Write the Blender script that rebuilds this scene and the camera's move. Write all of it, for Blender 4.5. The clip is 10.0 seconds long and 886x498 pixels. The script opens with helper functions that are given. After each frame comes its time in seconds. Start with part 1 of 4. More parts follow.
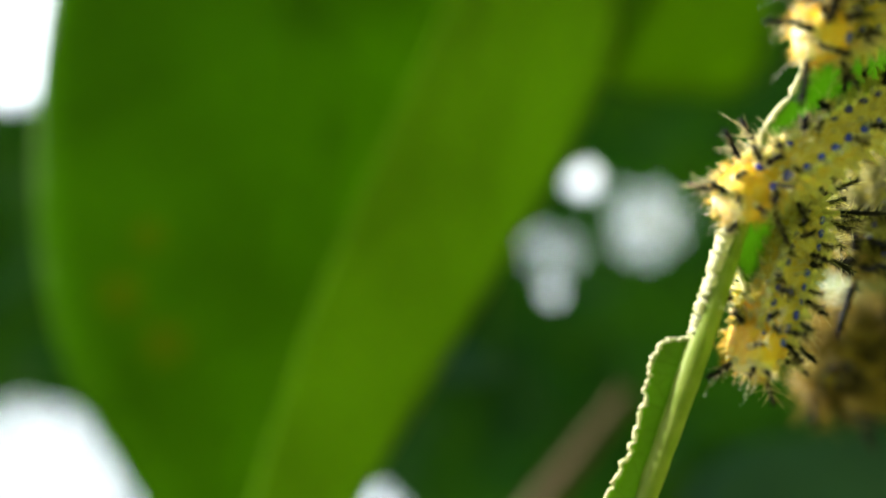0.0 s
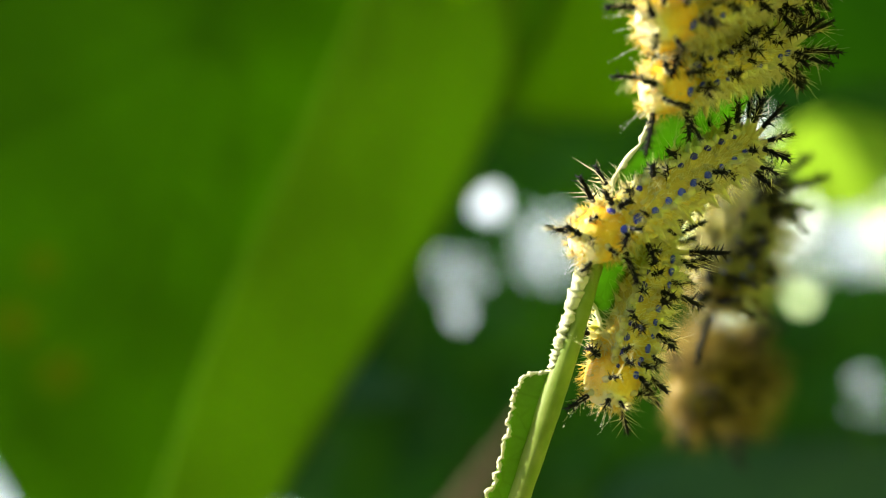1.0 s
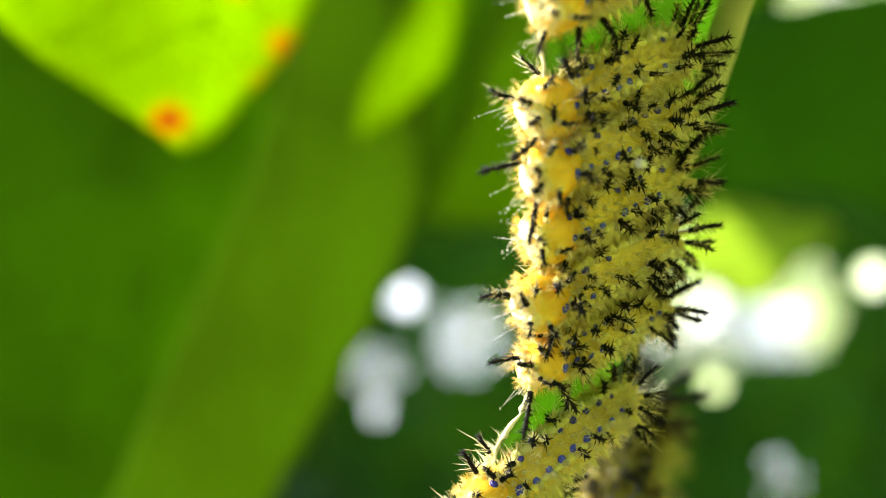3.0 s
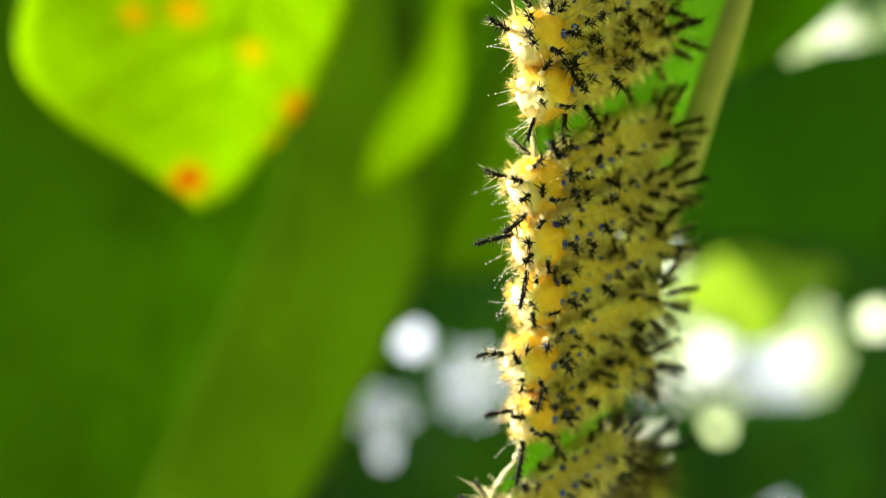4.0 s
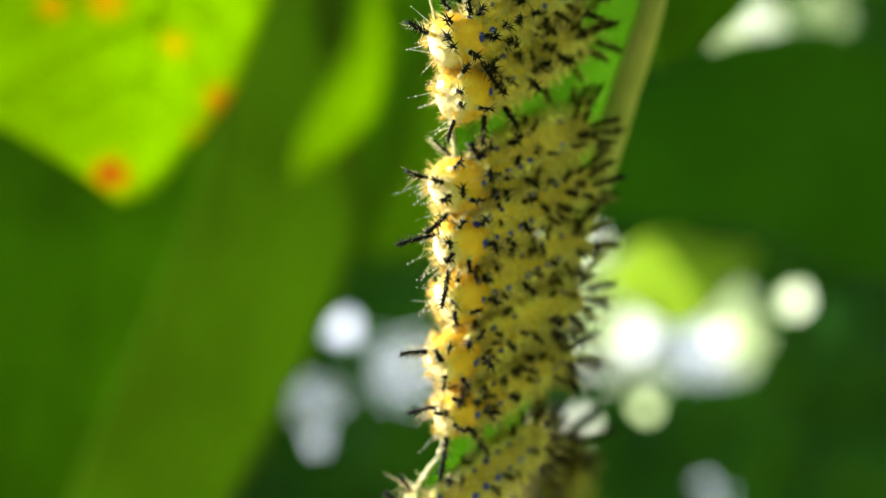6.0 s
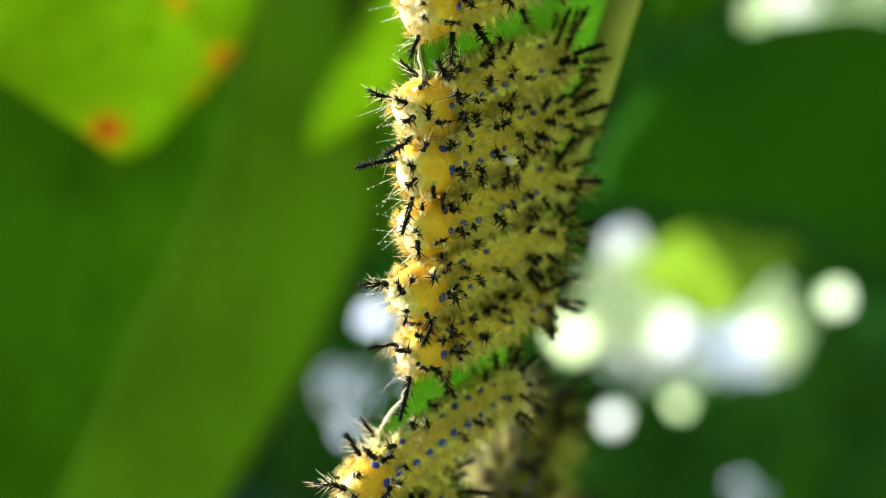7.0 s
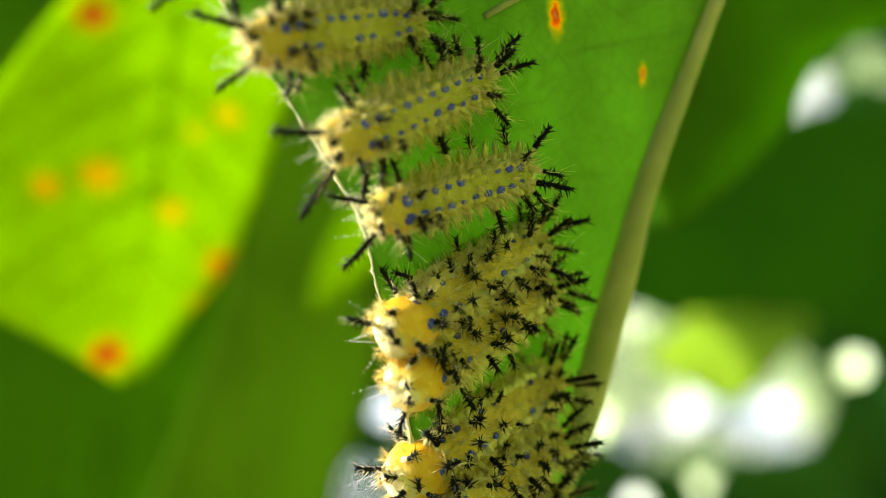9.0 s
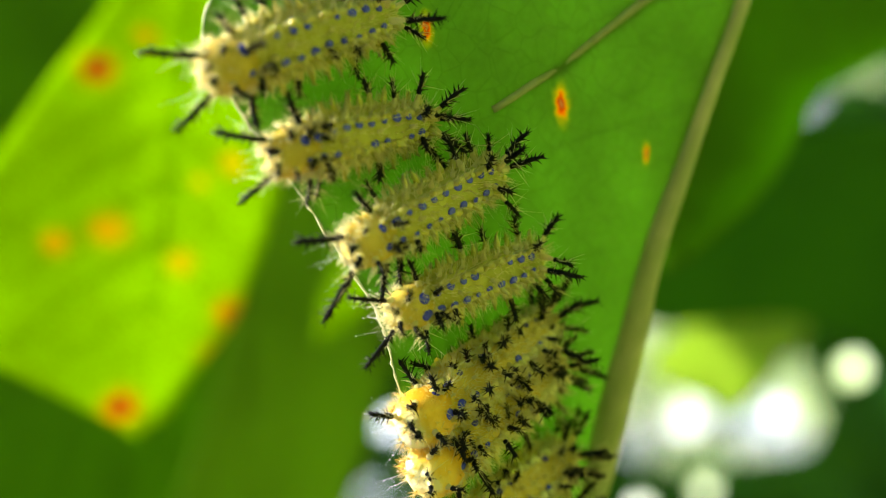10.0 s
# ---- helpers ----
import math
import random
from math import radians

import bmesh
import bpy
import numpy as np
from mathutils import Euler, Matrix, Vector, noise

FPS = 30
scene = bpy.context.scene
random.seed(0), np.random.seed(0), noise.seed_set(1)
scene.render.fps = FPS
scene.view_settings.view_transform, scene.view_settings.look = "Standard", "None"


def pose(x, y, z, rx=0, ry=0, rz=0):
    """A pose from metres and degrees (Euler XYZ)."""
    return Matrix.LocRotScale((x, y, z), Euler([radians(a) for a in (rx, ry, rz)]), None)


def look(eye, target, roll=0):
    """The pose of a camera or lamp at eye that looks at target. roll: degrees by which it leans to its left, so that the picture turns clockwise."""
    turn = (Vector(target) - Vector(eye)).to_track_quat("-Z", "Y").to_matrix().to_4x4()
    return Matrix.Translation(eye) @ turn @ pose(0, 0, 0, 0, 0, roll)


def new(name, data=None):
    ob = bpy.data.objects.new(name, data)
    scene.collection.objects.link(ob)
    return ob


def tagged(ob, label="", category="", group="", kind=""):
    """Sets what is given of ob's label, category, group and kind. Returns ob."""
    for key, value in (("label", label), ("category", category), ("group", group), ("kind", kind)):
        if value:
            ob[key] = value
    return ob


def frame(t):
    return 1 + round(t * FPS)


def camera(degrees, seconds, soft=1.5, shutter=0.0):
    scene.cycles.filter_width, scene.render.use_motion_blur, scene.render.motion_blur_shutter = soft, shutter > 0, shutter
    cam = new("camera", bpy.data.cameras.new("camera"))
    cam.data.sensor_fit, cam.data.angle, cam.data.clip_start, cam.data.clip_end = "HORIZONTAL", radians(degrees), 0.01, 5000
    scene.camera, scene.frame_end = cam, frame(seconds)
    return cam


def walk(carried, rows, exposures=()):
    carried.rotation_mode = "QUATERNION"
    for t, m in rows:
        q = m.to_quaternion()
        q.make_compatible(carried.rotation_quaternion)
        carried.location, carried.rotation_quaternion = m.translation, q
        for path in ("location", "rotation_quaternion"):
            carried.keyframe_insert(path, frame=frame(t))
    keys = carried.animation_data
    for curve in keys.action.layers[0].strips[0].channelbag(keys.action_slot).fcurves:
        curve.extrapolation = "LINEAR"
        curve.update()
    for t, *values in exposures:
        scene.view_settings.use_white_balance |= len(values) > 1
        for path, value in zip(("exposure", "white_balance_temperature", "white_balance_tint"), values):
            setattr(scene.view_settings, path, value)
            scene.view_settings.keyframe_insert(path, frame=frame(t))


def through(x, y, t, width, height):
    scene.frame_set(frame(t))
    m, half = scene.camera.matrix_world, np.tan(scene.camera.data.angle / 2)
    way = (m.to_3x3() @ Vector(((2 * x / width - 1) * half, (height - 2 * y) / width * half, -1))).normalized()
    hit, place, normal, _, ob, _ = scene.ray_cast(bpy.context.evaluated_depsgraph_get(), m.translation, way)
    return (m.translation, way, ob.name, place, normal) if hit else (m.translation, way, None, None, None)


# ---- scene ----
MM = 0.001

# ---- camera ----
cam = camera(46.9, 10.0, 0.8)
cam.data.dof.use_dof = True
cam.data.dof.focus_distance = 0.110
cam.data.dof.aperture_fstop = 8.0
PATH = [
    (0, (-0.00597, 0.00602, -0.00659), (-0.01328, 0.10572, -0.00403), 0.85),
    (0.5, (0.00186, 0.00420, -0.00868), (0.00134, 0.10414, -0.00527), 0.96),
    (1, (-0.00139, 0.00148, -0.00462), (-0.00020, 0.10137, 0.00002), 0.36),
    (1.5, (0.00242, 0.00051, 0.00646), (0.01045, 0.09993, 0.01369), 0.13),
    (2, (0.00255, -0.00232, 0.01422), (0.01120, 0.09693, 0.02284), -0.88),
    (2.5, (0.00345, -0.00293, 0.01897), (0.01211, 0.09625, 0.02839), -1.08),
    (3, (0.00253, -0.00315, 0.01724), (0.01139, 0.09584, 0.02831), -1.22),
    (3.2, (0.00321, -0.00234, 0.01817), (0.01195, 0.09649, 0.03064), -1.05),
    (4.3, (0.00221, -0.01830, 0.01878), (0.00984, 0.08026, 0.03386), -1.28),
    (4.5, (0.00573, -0.01849, 0.02111), (0.01290, 0.08041, 0.03400), -1.31),
    (5, (0.00500, -0.01994, 0.02390), (0.01286, 0.07902, 0.03600), -2.07),
    (5.5, (0.00608, -0.02079, 0.02184), (0.01530, 0.07807, 0.03376), -1.18),
    (5.7, (0.00318, -0.01917, 0.02082), (0.01851, 0.07877, 0.03399), -2.63),
    (6.8, (0.00825, -0.01189, 0.01509), (0.01999, 0.08651, 0.02849), -0.62),
    (7, (0.01275, -0.00978, 0.01283), (0.02340, 0.08874, 0.02622), -1.09),
    (7.5, (0.01343, -0.01055, 0.02433), (0.02407, 0.08784, 0.03868), -1.21),
    (8, (0.01563, -0.00832, 0.02188), (0.02613, 0.08983, 0.03786), -0.75),
    (8.5, (0.01564, -0.01025, 0.03195), (0.02553, 0.08777, 0.04912), -1.87),
    (9, (0.01651, -0.01374, 0.04694), (0.02595, 0.08420, 0.06481), -3.75),
    (9.5, (0.01958, -0.01422, 0.04991), (0.02950, 0.08379, 0.06710), -4.46),
    (10, (0.01463, -0.01887, 0.05603), (0.02453, 0.07901, 0.07396), -5.19),
]
walk(cam, [(t, look(eye, target, roll)) for t, eye, target, roll in PATH], [(0, 1.32, 6800, 2), (1, 1.4, 6800, 2), (2, 1.58, 6800, 5), (3, 1.66, 6900, 8), (4.5, 1.4, 7000, 7), (5.5, 1.3, 6900, 7), (7, 1.28, 6100, 8), (8.2, 1.24, 6100, 8), (9.2, 1.36, 6800, 5), (10, 1.33, 6700, 4)])

# ---- light ----
SUN = Vector((-0.92, 0.07, 0.38)).normalized()
world = bpy.data.worlds.new("sky")
scene.world = world
world.use_nodes = True
wn = world.node_tree
sky = wn.nodes.new("ShaderNodeTexSky")
sky.sky_type, sky.sun_disc = "NISHITA", False
sky.sun_elevation = math.asin(SUN.z)
sky.sun_rotation = math.atan2(SUN.x, SUN.y)
wn.links.new(sky.outputs[0], wn.nodes["Background"].inputs[0])
wn.nodes["Background"].inputs[1].default_value = 0.07
sun = new("sun", bpy.data.lights.new("sun", "SUN"))
sun.data.energy, sun.data.angle, sun.data.color = 5.0, radians(0.53), (1.0, 0.92, 0.76)
sun.matrix_world = look(SUN * 3, (0, 0, 0))


# ---- materials ----
def mat(name):
    m = bpy.data.materials.new(name)
    m.use_nodes = True
    m.node_tree.nodes.clear()
    return m, m.node_tree.nodes, m.node_tree.links


def node(nodes, kind, **inputs):
    n = nodes.new(kind)
    for key, value in inputs.items():
        n.inputs[key.replace("_", " ")].default_value = value
    return n


def ramp(nodes, links, source, stops):
    r = nodes.new("ShaderNodeValToRGB")
    while len(r.color_ramp.elements) < len(stops):
        r.color_ramp.elements.new(0.5)
    for e, (at, c) in zip(r.color_ramp.elements, stops):
        e.position, e.color = at, (*c, 1)
    links.new(source, r.inputs[0])
    return r.outputs[0]


def blend(nodes, links, fac, a, b, how="MIX"):
    m = nodes.new("ShaderNodeMix")
    m.data_type, m.blend_type = "RGBA", how
    for sock, value in ((m.inputs[0], fac), (m.inputs[6], a), (m.inputs[7], b)):
        if isinstance(value, bpy.types.NodeSocket):
            links.new(value, sock)
        else:
            sock.default_value = value if isinstance(value, float) else (*value, 1)
    return m.outputs[2]


def maths(nodes, links, how, a, b=0.0):
    m = nodes.new("ShaderNodeMath")
    m.operation = how
    for sock, value in zip(m.inputs, (a, b)):
        if isinstance(value, bpy.types.NodeSocket):
            links.new(value, sock)
        else:
            sock.default_value = value
    return m.outputs[0]


def leaf_material(name, dark, light, through, amount, scale, spots=(), rough=0.5, vein=0.35, squash=(1, 1, 1), gloss=0.08, stain=1.0):
    """A leaf that lets light through; scale is in cells per metre; spots are (x, y, z, radius, heat) in metres of the leaf's own space; heat 0 is a yellow fleck, 1 a red-hearted one."""
    m, nodes, links = mat(name)
    co = nodes.new("ShaderNodeTexCoord").outputs["Object"]
    big = node(nodes, "ShaderNodeTexNoise", Scale=scale * 0.25, Detail=3.0)
    fine = node(nodes, "ShaderNodeTexNoise", Scale=scale * 3, Detail=6.0, Roughness=0.6)
    net = nodes.new("ShaderNodeTexVoronoi")
    net.feature = "DISTANCE_TO_EDGE"
    net.inputs["Scale"].default_value = scale
    for n in (big, fine, net):
        links.new(co, n.inputs["Vector"])
    mix = maths(nodes, links, "ADD", maths(nodes, links, "MULTIPLY", big.outputs[0], 0.7), maths(nodes, links, "MULTIPLY", fine.outputs[0], 0.3))
    face = ramp(nodes, links, mix, ((0.3, dark), (0.7, light)))
    lines = ramp(nodes, links, net.outputs["Distance"], ((0.0, (1, 1, 1)), (0.045, (0, 0, 0))))
    amount_lines = maths(nodes, links, "MULTIPLY", lines, vein)
    face = blend(nodes, links, amount_lines, face, tuple(0.45 * v for v in dark))
    glow = ramp(nodes, links, mix, ((0.32, tuple(0.75 * v for v in through)), (0.66, tuple(min(1, 1.15 * v) for v in through))))
    glow = blend(nodes, links, amount_lines, glow, tuple(0.5 * v for v in through))
    for x, y, z, r, heat in spots:
        away = nodes.new("ShaderNodeVectorMath")
        away.operation = "DISTANCE"
        wob = nodes.new("ShaderNodeVectorMath")
        wob.operation = "MULTIPLY_ADD"
        wob.inputs[1].default_value = (r * 1.5,) * 3
        links.new(fine.outputs["Color"], wob.inputs[0])
        links.new(co, wob.inputs[2])
        flat = nodes.new("ShaderNodeVectorMath")
        flat.operation = "MULTIPLY"
        flat.inputs[1].default_value = squash
        links.new(wob.outputs[0], flat.inputs[0])
        links.new(flat.outputs[0], away.inputs[0])
        away.inputs[1].default_value = [(v + r * 0.75) * q for v, q in zip((x, y, z), squash)]
        d = maths(nodes, links, "DIVIDE", away.outputs["Value"], r * 3.0)
        k = ramp(nodes, links, d, ((0.0, (stain,) * 3), (0.42, (stain,) * 3), (0.6, (0.45 * stain,) * 3), (1.0, (0, 0, 0))))
        tone = ramp(nodes, links, d, ((0.0, (0.50, 0.34, 0.20)), (0.14, (0.48, 0.24, 0.10)), (0.22, (0.50, 0.10, 0.02)), (0.34, (0.80, 0.20, 0.01)), (0.46, (0.85, 0.55, 0.02)), (1.0, (0.75, 0.75, 0.02))))
        tone = blend(nodes, links, float(heat), (0.80, 0.66, 0.015), tone)
        face = blend(nodes, links, k, face, tone)
        glow = blend(nodes, links, k, glow, tone)
    p = node(nodes, "ShaderNodeBsdfPrincipled", Roughness=rough)
    p.inputs["Specular IOR Level"].default_value = gloss
    links.new(face, p.inputs["Base Color"])
    bump = node(nodes, "ShaderNodeBump", Strength=0.35, Distance=0.0003)
    links.new(maths(nodes, links, "ADD", lines, fine.outputs[0]), bump.inputs["Height"])
    links.new(bump.outputs[0], p.inputs["Normal"])
    t = nodes.new("ShaderNodeBsdfTranslucent")
    links.new(glow, t.inputs["Color"])
    both = nodes.new("ShaderNodeMixShader")
    both.inputs[0].default_value = amount
    links.new(p.outputs[0], both.inputs[1])
    links.new(t.outputs[0], both.inputs[2])
    links.new(both.outputs[0], nodes.new("ShaderNodeOutputMaterial").inputs[0])
    return m


def skin_material(name, stops, length, sss=0.6, rough=0.38, relief=0.5, mottle=0.45, wet=0.5, coat=0.0):
    """Moist larval skin whose colour runs along the body's own x axis."""
    m, nodes, links = mat(name)
    co = nodes.new("ShaderNodeTexCoord").outputs["Object"]
    parts = nodes.new("ShaderNodeSeparateXYZ")
    links.new(co, parts.inputs[0])
    n1 = node(nodes, "ShaderNodeTexNoise", Scale=500.0, Detail=4.0)
    n2 = node(nodes, "ShaderNodeTexNoise", Scale=3000.0, Detail=3.0)
    for n in (n1, n2):
        links.new(co, n.inputs["Vector"])
    along = maths(nodes, links, "DIVIDE", parts.outputs[0], length)
    along = maths(nodes, links, "ADD", along, maths(nodes, links, "MULTIPLY", maths(nodes, links, "SUBTRACT", n1.outputs[0], 0.5), 0.25))
    c = ramp(nodes, links, along, stops)
    c = blend(nodes, links, maths(nodes, links, "MULTIPLY", n2.outputs[0], mottle), c, (0.55, 0.55, 0.25), "MULTIPLY")
    p = node(nodes, "ShaderNodeBsdfPrincipled", Roughness=rough)
    p.inputs["Subsurface Weight"].default_value = sss
    p.inputs["Subsurface Radius"].default_value = (1.0, 0.85, 0.25)
    p.inputs["Subsurface Scale"].default_value = 0.0016
    p.inputs["Specular IOR Level"].default_value = wet
    p.inputs["Coat Weight"].default_value = coat
    p.inputs["Coat Roughness"].default_value = 0.38
    links.new(c, p.inputs["Base Color"])
    bump = node(nodes, "ShaderNodeBump", Strength=relief, Distance=0.0002)
    links.new(n2.outputs[0], bump.inputs["Height"])
    links.new(bump.outputs[0], p.inputs["Normal"])
    links.new(p.outputs[0], nodes.new("ShaderNodeOutputMaterial").inputs[0])
    return m


def plain_material(name, a, b, scale, rough=0.45, sss=0.0, through=0.0, gloss=0.5):
    m, nodes, links = mat(name)
    co = nodes.new("ShaderNodeTexCoord").outputs["Object"]
    n1 = node(nodes, "ShaderNodeTexNoise", Scale=scale, Detail=5.0)
    links.new(co, n1.inputs["Vector"])
    c = ramp(nodes, links, n1.outputs[0], ((0.35, a), (0.65, b)))
    p = node(nodes, "ShaderNodeBsdfPrincipled", Roughness=rough)
    p.inputs["Subsurface Weight"].default_value = sss
    p.inputs["Subsurface Scale"].default_value = 0.001
    p.inputs["Specular IOR Level"].default_value = gloss
    links.new(c, p.inputs["Base Color"])
    last = p.outputs[0]
    if through:
        t = nodes.new("ShaderNodeBsdfTranslucent")
        links.new(c, t.inputs["Color"])
        both = nodes.new("ShaderNodeMixShader")
        both.inputs[0].default_value = through
        links.new(last, both.inputs[1])
        links.new(t.outputs[0], both.inputs[2])
        last = both.outputs[0]
    links.new(last, nodes.new("ShaderNodeOutputMaterial").inputs[0])
    return m


BODY_LENGTH = 0.019
SKIN = skin_material("larva_skin", ((0.0, (0.92, 0.62, 0.06)), (0.20, (0.92, 0.62, 0.07)), (0.34, (0.86, 0.66, 0.13)), (0.55, (0.75, 0.58, 0.15)), (1.0, (0.68, 0.56, 0.18))), BODY_LENGTH, 0.65, 0.4, 0.4, 0.3)
RIDGE = skin_material("larva_ridge", ((0.0, (0.93, 0.68, 0.12)), (0.25, (0.92, 0.74, 0.20)), (0.5, (0.90, 0.81, 0.34)), (1.0, (0.88, 0.82, 0.42))), BODY_LENGTH, 0.8, 0.35, 0.3, 0.2)
# Front end whitened: pale collar plus the sun's highlight painted into the colour.
HEAD = skin_material("larva_hood", ((0.0, (0.97, 0.90, 0.60)), (0.03, (0.96, 0.76, 0.18)), (0.07, (0.95, 0.63, 0.05)), (0.16, (0.93, 0.52, 0.014)), (1.0, (0.90, 0.54, 0.02))), BODY_LENGTH, 0.4, 0.38, 0.5, 0.35, 0.6, 0.5)
PALE_HEAD = skin_material("pale_hood", ((0.0, (0.74, 0.66, 0.30)), (0.06, (0.72, 0.58, 0.13)), (0.3, (0.66, 0.47, 0.04)), (1.0, (0.58, 0.50, 0.08))), BODY_LENGTH, 0.6, 0.45, 0.3, 0.3)
PALE_SKIN = skin_material("pale_larva_skin", ((0.0, (0.60, 0.50, 0.08)), (0.3, (0.50, 0.48, 0.09)), (1.0, (0.42, 0.46, 0.10))), BODY_LENGTH, 0.6, 0.45, 0.4, 0.35)
PALE_RIDGE = skin_material("pale_larva_ridge", ((0.0, (0.70, 0.58, 0.14)), (0.4, (0.66, 0.60, 0.17)), (1.0, (0.62, 0.60, 0.20))), BODY_LENGTH, 0.7, 0.4, 0.3, 0.25)
# Orange-tan skin, dimmed to paint in the shadow these larvae sit in.
SHADED_TAN = skin_material("larva_shaded_tan", ((0.0, (0.34, 0.25, 0.06)), (0.5, (0.28, 0.20, 0.05)), (1.0, (0.20, 0.15, 0.05))), BODY_LENGTH)
# Near-black skin: the shade behind the leaf is put into the colour.
SHADE_SKIN = skin_material("larva_shade_skin", ((0.0, (0.20, 0.18, 0.06)), (0.5, (0.11, 0.10, 0.035)), (1.0, (0.09, 0.085, 0.035))), BODY_LENGTH)
HOOD_FUZZ = plain_material("hood_bristle", (0.92, 0.66, 0.10), (0.96, 0.84, 0.36), 400.0, 0.35, 0.0, 0.5)
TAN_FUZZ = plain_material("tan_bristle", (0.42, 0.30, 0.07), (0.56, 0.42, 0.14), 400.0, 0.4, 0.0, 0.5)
FUZZ = plain_material("pale_bristle", (0.91, 0.83, 0.42), (0.97, 0.93, 0.70), 400.0, 0.35, 0.0, 0.5)
BLACK = plain_material("black_spine", (0.002, 0.002, 0.003), (0.006, 0.007, 0.010), 2500.0, 0.45, 0.0, 0.0, 0.14)
DEW = plain_material("dew", (0.85, 0.87, 0.82), (0.95, 0.96, 0.93), 900.0, 0.12, 0.0, 0.4, 0.8)
BLUE = plain_material("blue_spot", (0.03, 0.04, 0.72), (0.09, 0.13, 1.0), 1600.0, 0.22)
RIM = plain_material("dry_edge", (0.60, 0.62, 0.36), (0.84, 0.85, 0.66), 900.0, 0.6, 0.0, 0.3)
VEIN = plain_material("vein", (0.27, 0.39, 0.06), (0.40, 0.50, 0.12), 300.0, 0.5, 0.0, 0.5)
PALE_VEIN = plain_material("pale_vein", (0.42, 0.50, 0.20), (0.56, 0.60, 0.32), 300.0, 0.5, 0.0, 0.5)
RIB = plain_material("midrib", (0.31, 0.37, 0.16), (0.43, 0.45, 0.25), 160.0, 0.55, 0.0, 0.2)


# ---- building ----
def mesh_of(name, bm, material):
    me = bpy.data.meshes.new(name)
    bm.normal_update()
    bm.to_mesh(me)
    bm.free()
    me.materials.append(material)
    for f in me.polygons:
        f.use_smooth = True
    return me


def part(name, bm, material, parent=None, label=""):
    ob = new(name, mesh_of(name, bm, material))
    ob.parent = parent
    return tagged(ob, label)


def curve_at(points, t):
    """A smooth line through the points; t runs from 0 to 1."""
    n = len(points) - 1
    k = min(int(t * n), n - 1)
    f = t * n - k
    p = [Vector(points[max(0, min(n, k + j))]) for j in (-1, 0, 1, 2)]
    return 0.5 * ((2 * p[1]) + (p[2] - p[0]) * f + (2 * p[0] - 5 * p[1] + 4 * p[2] - p[3]) * f * f + (3 * p[1] - p[0] - 3 * p[2] + p[3]) * f ** 3)


def tube(bm, points, radii, sides=8, cap=True):
    rings = []
    for i, p in enumerate(points):
        a, b = points[max(0, i - 1)], points[min(len(points) - 1, i + 1)]
        d = (b - a).normalized()
        s = d.cross(Vector((0.31, 0.2, 0.93))).normalized()
        q = d.cross(s)
        rings.append([bm.verts.new(p + radii[i] * (math.cos(w) * s + math.sin(w) * q)) for w in (2 * math.pi * k / sides for k in range(sides))])
    for r, o in zip(rings, rings[1:]):
        for k in range(sides):
            bm.faces.new((r[k], r[(k + 1) % sides], o[(k + 1) % sides], o[k]))
    if cap:
        bm.faces.new(rings[0][::-1])
        bm.faces.new(rings[-1])


def spike(bm, p, d, length, radius, sides=3):
    s = d.cross(Vector((0.37, 0.81, 0.21))).normalized()
    q = d.cross(s).normalized()
    tip = bm.verts.new(p + d * length)
    ring = [bm.verts.new(p + radius * (math.cos(w) * s + math.sin(w) * q)) for w in (2 * math.pi * k / sides for k in range(sides))]
    for k in range(sides):
        bm.faces.new((ring[k], ring[(k + 1) % sides], tip))


def loft_leaf(name, edge, rib, sag, nu, nv, material, thick, rough_edge, seed):
    """A blade between its eaten edge and its rib, with real thickness; all in millimetres."""
    rng = random.Random(seed)
    bm = bmesh.new()
    grid = []
    for i in range(nu + 1):
        t = i / nu
        e, r = curve_at(edge, t), curve_at(rib, t)
        across = (r - e).normalized()
        bite = rough_edge * (noise.noise(Vector((t * 23, seed, 0))) + 0.3 * noise.noise(Vector((t * 70, seed, 3))))
        e = e + across * bite
        row = []
        for j in range(nv + 1):
            v = (j / nv) ** 1.4
            p = e.lerp(r, v) + Vector((0, -sag * 4 * v * (1 - v), 0))
            p += Vector((0.3, -0.8, 0)) * 0.5 * noise.noise(p * 0.09) * min(1, v * 6)
            row.append(p)
        grid.append(row)
    front, back = [], []
    for i in range(nu + 1):
        f, b = [], []
        for j in range(nv + 1):
            du = grid[min(nu, i + 1)][j] - grid[max(0, i - 1)][j]
            dv = grid[i][min(nv, j + 1)] - grid[i][max(0, j - 1)]
            n = du.cross(dv).normalized()
            f.append(bm.verts.new(grid[i][j] * MM))
            b.append(bm.verts.new((grid[i][j] + n * -thick) * MM))
        front.append(f)
        back.append(b)
    for i in range(nu):
        for j in range(nv):
            bm.faces.new((front[i][j], front[i + 1][j], front[i + 1][j + 1], front[i][j + 1]))
            bm.faces.new((back[i][j], back[i][j + 1], back[i + 1][j + 1], back[i + 1][j]))
        bm.faces.new((front[i][0], back[i][0], back[i + 1][0], front[i + 1][0]))
        bm.faces.new((front[i][nv], front[i + 1][nv], back[i + 1][nv], back[i][nv]))
    bmesh.ops.recalc_face_normals(bm, faces=bm.faces)
    return part(name, bm, material), grid


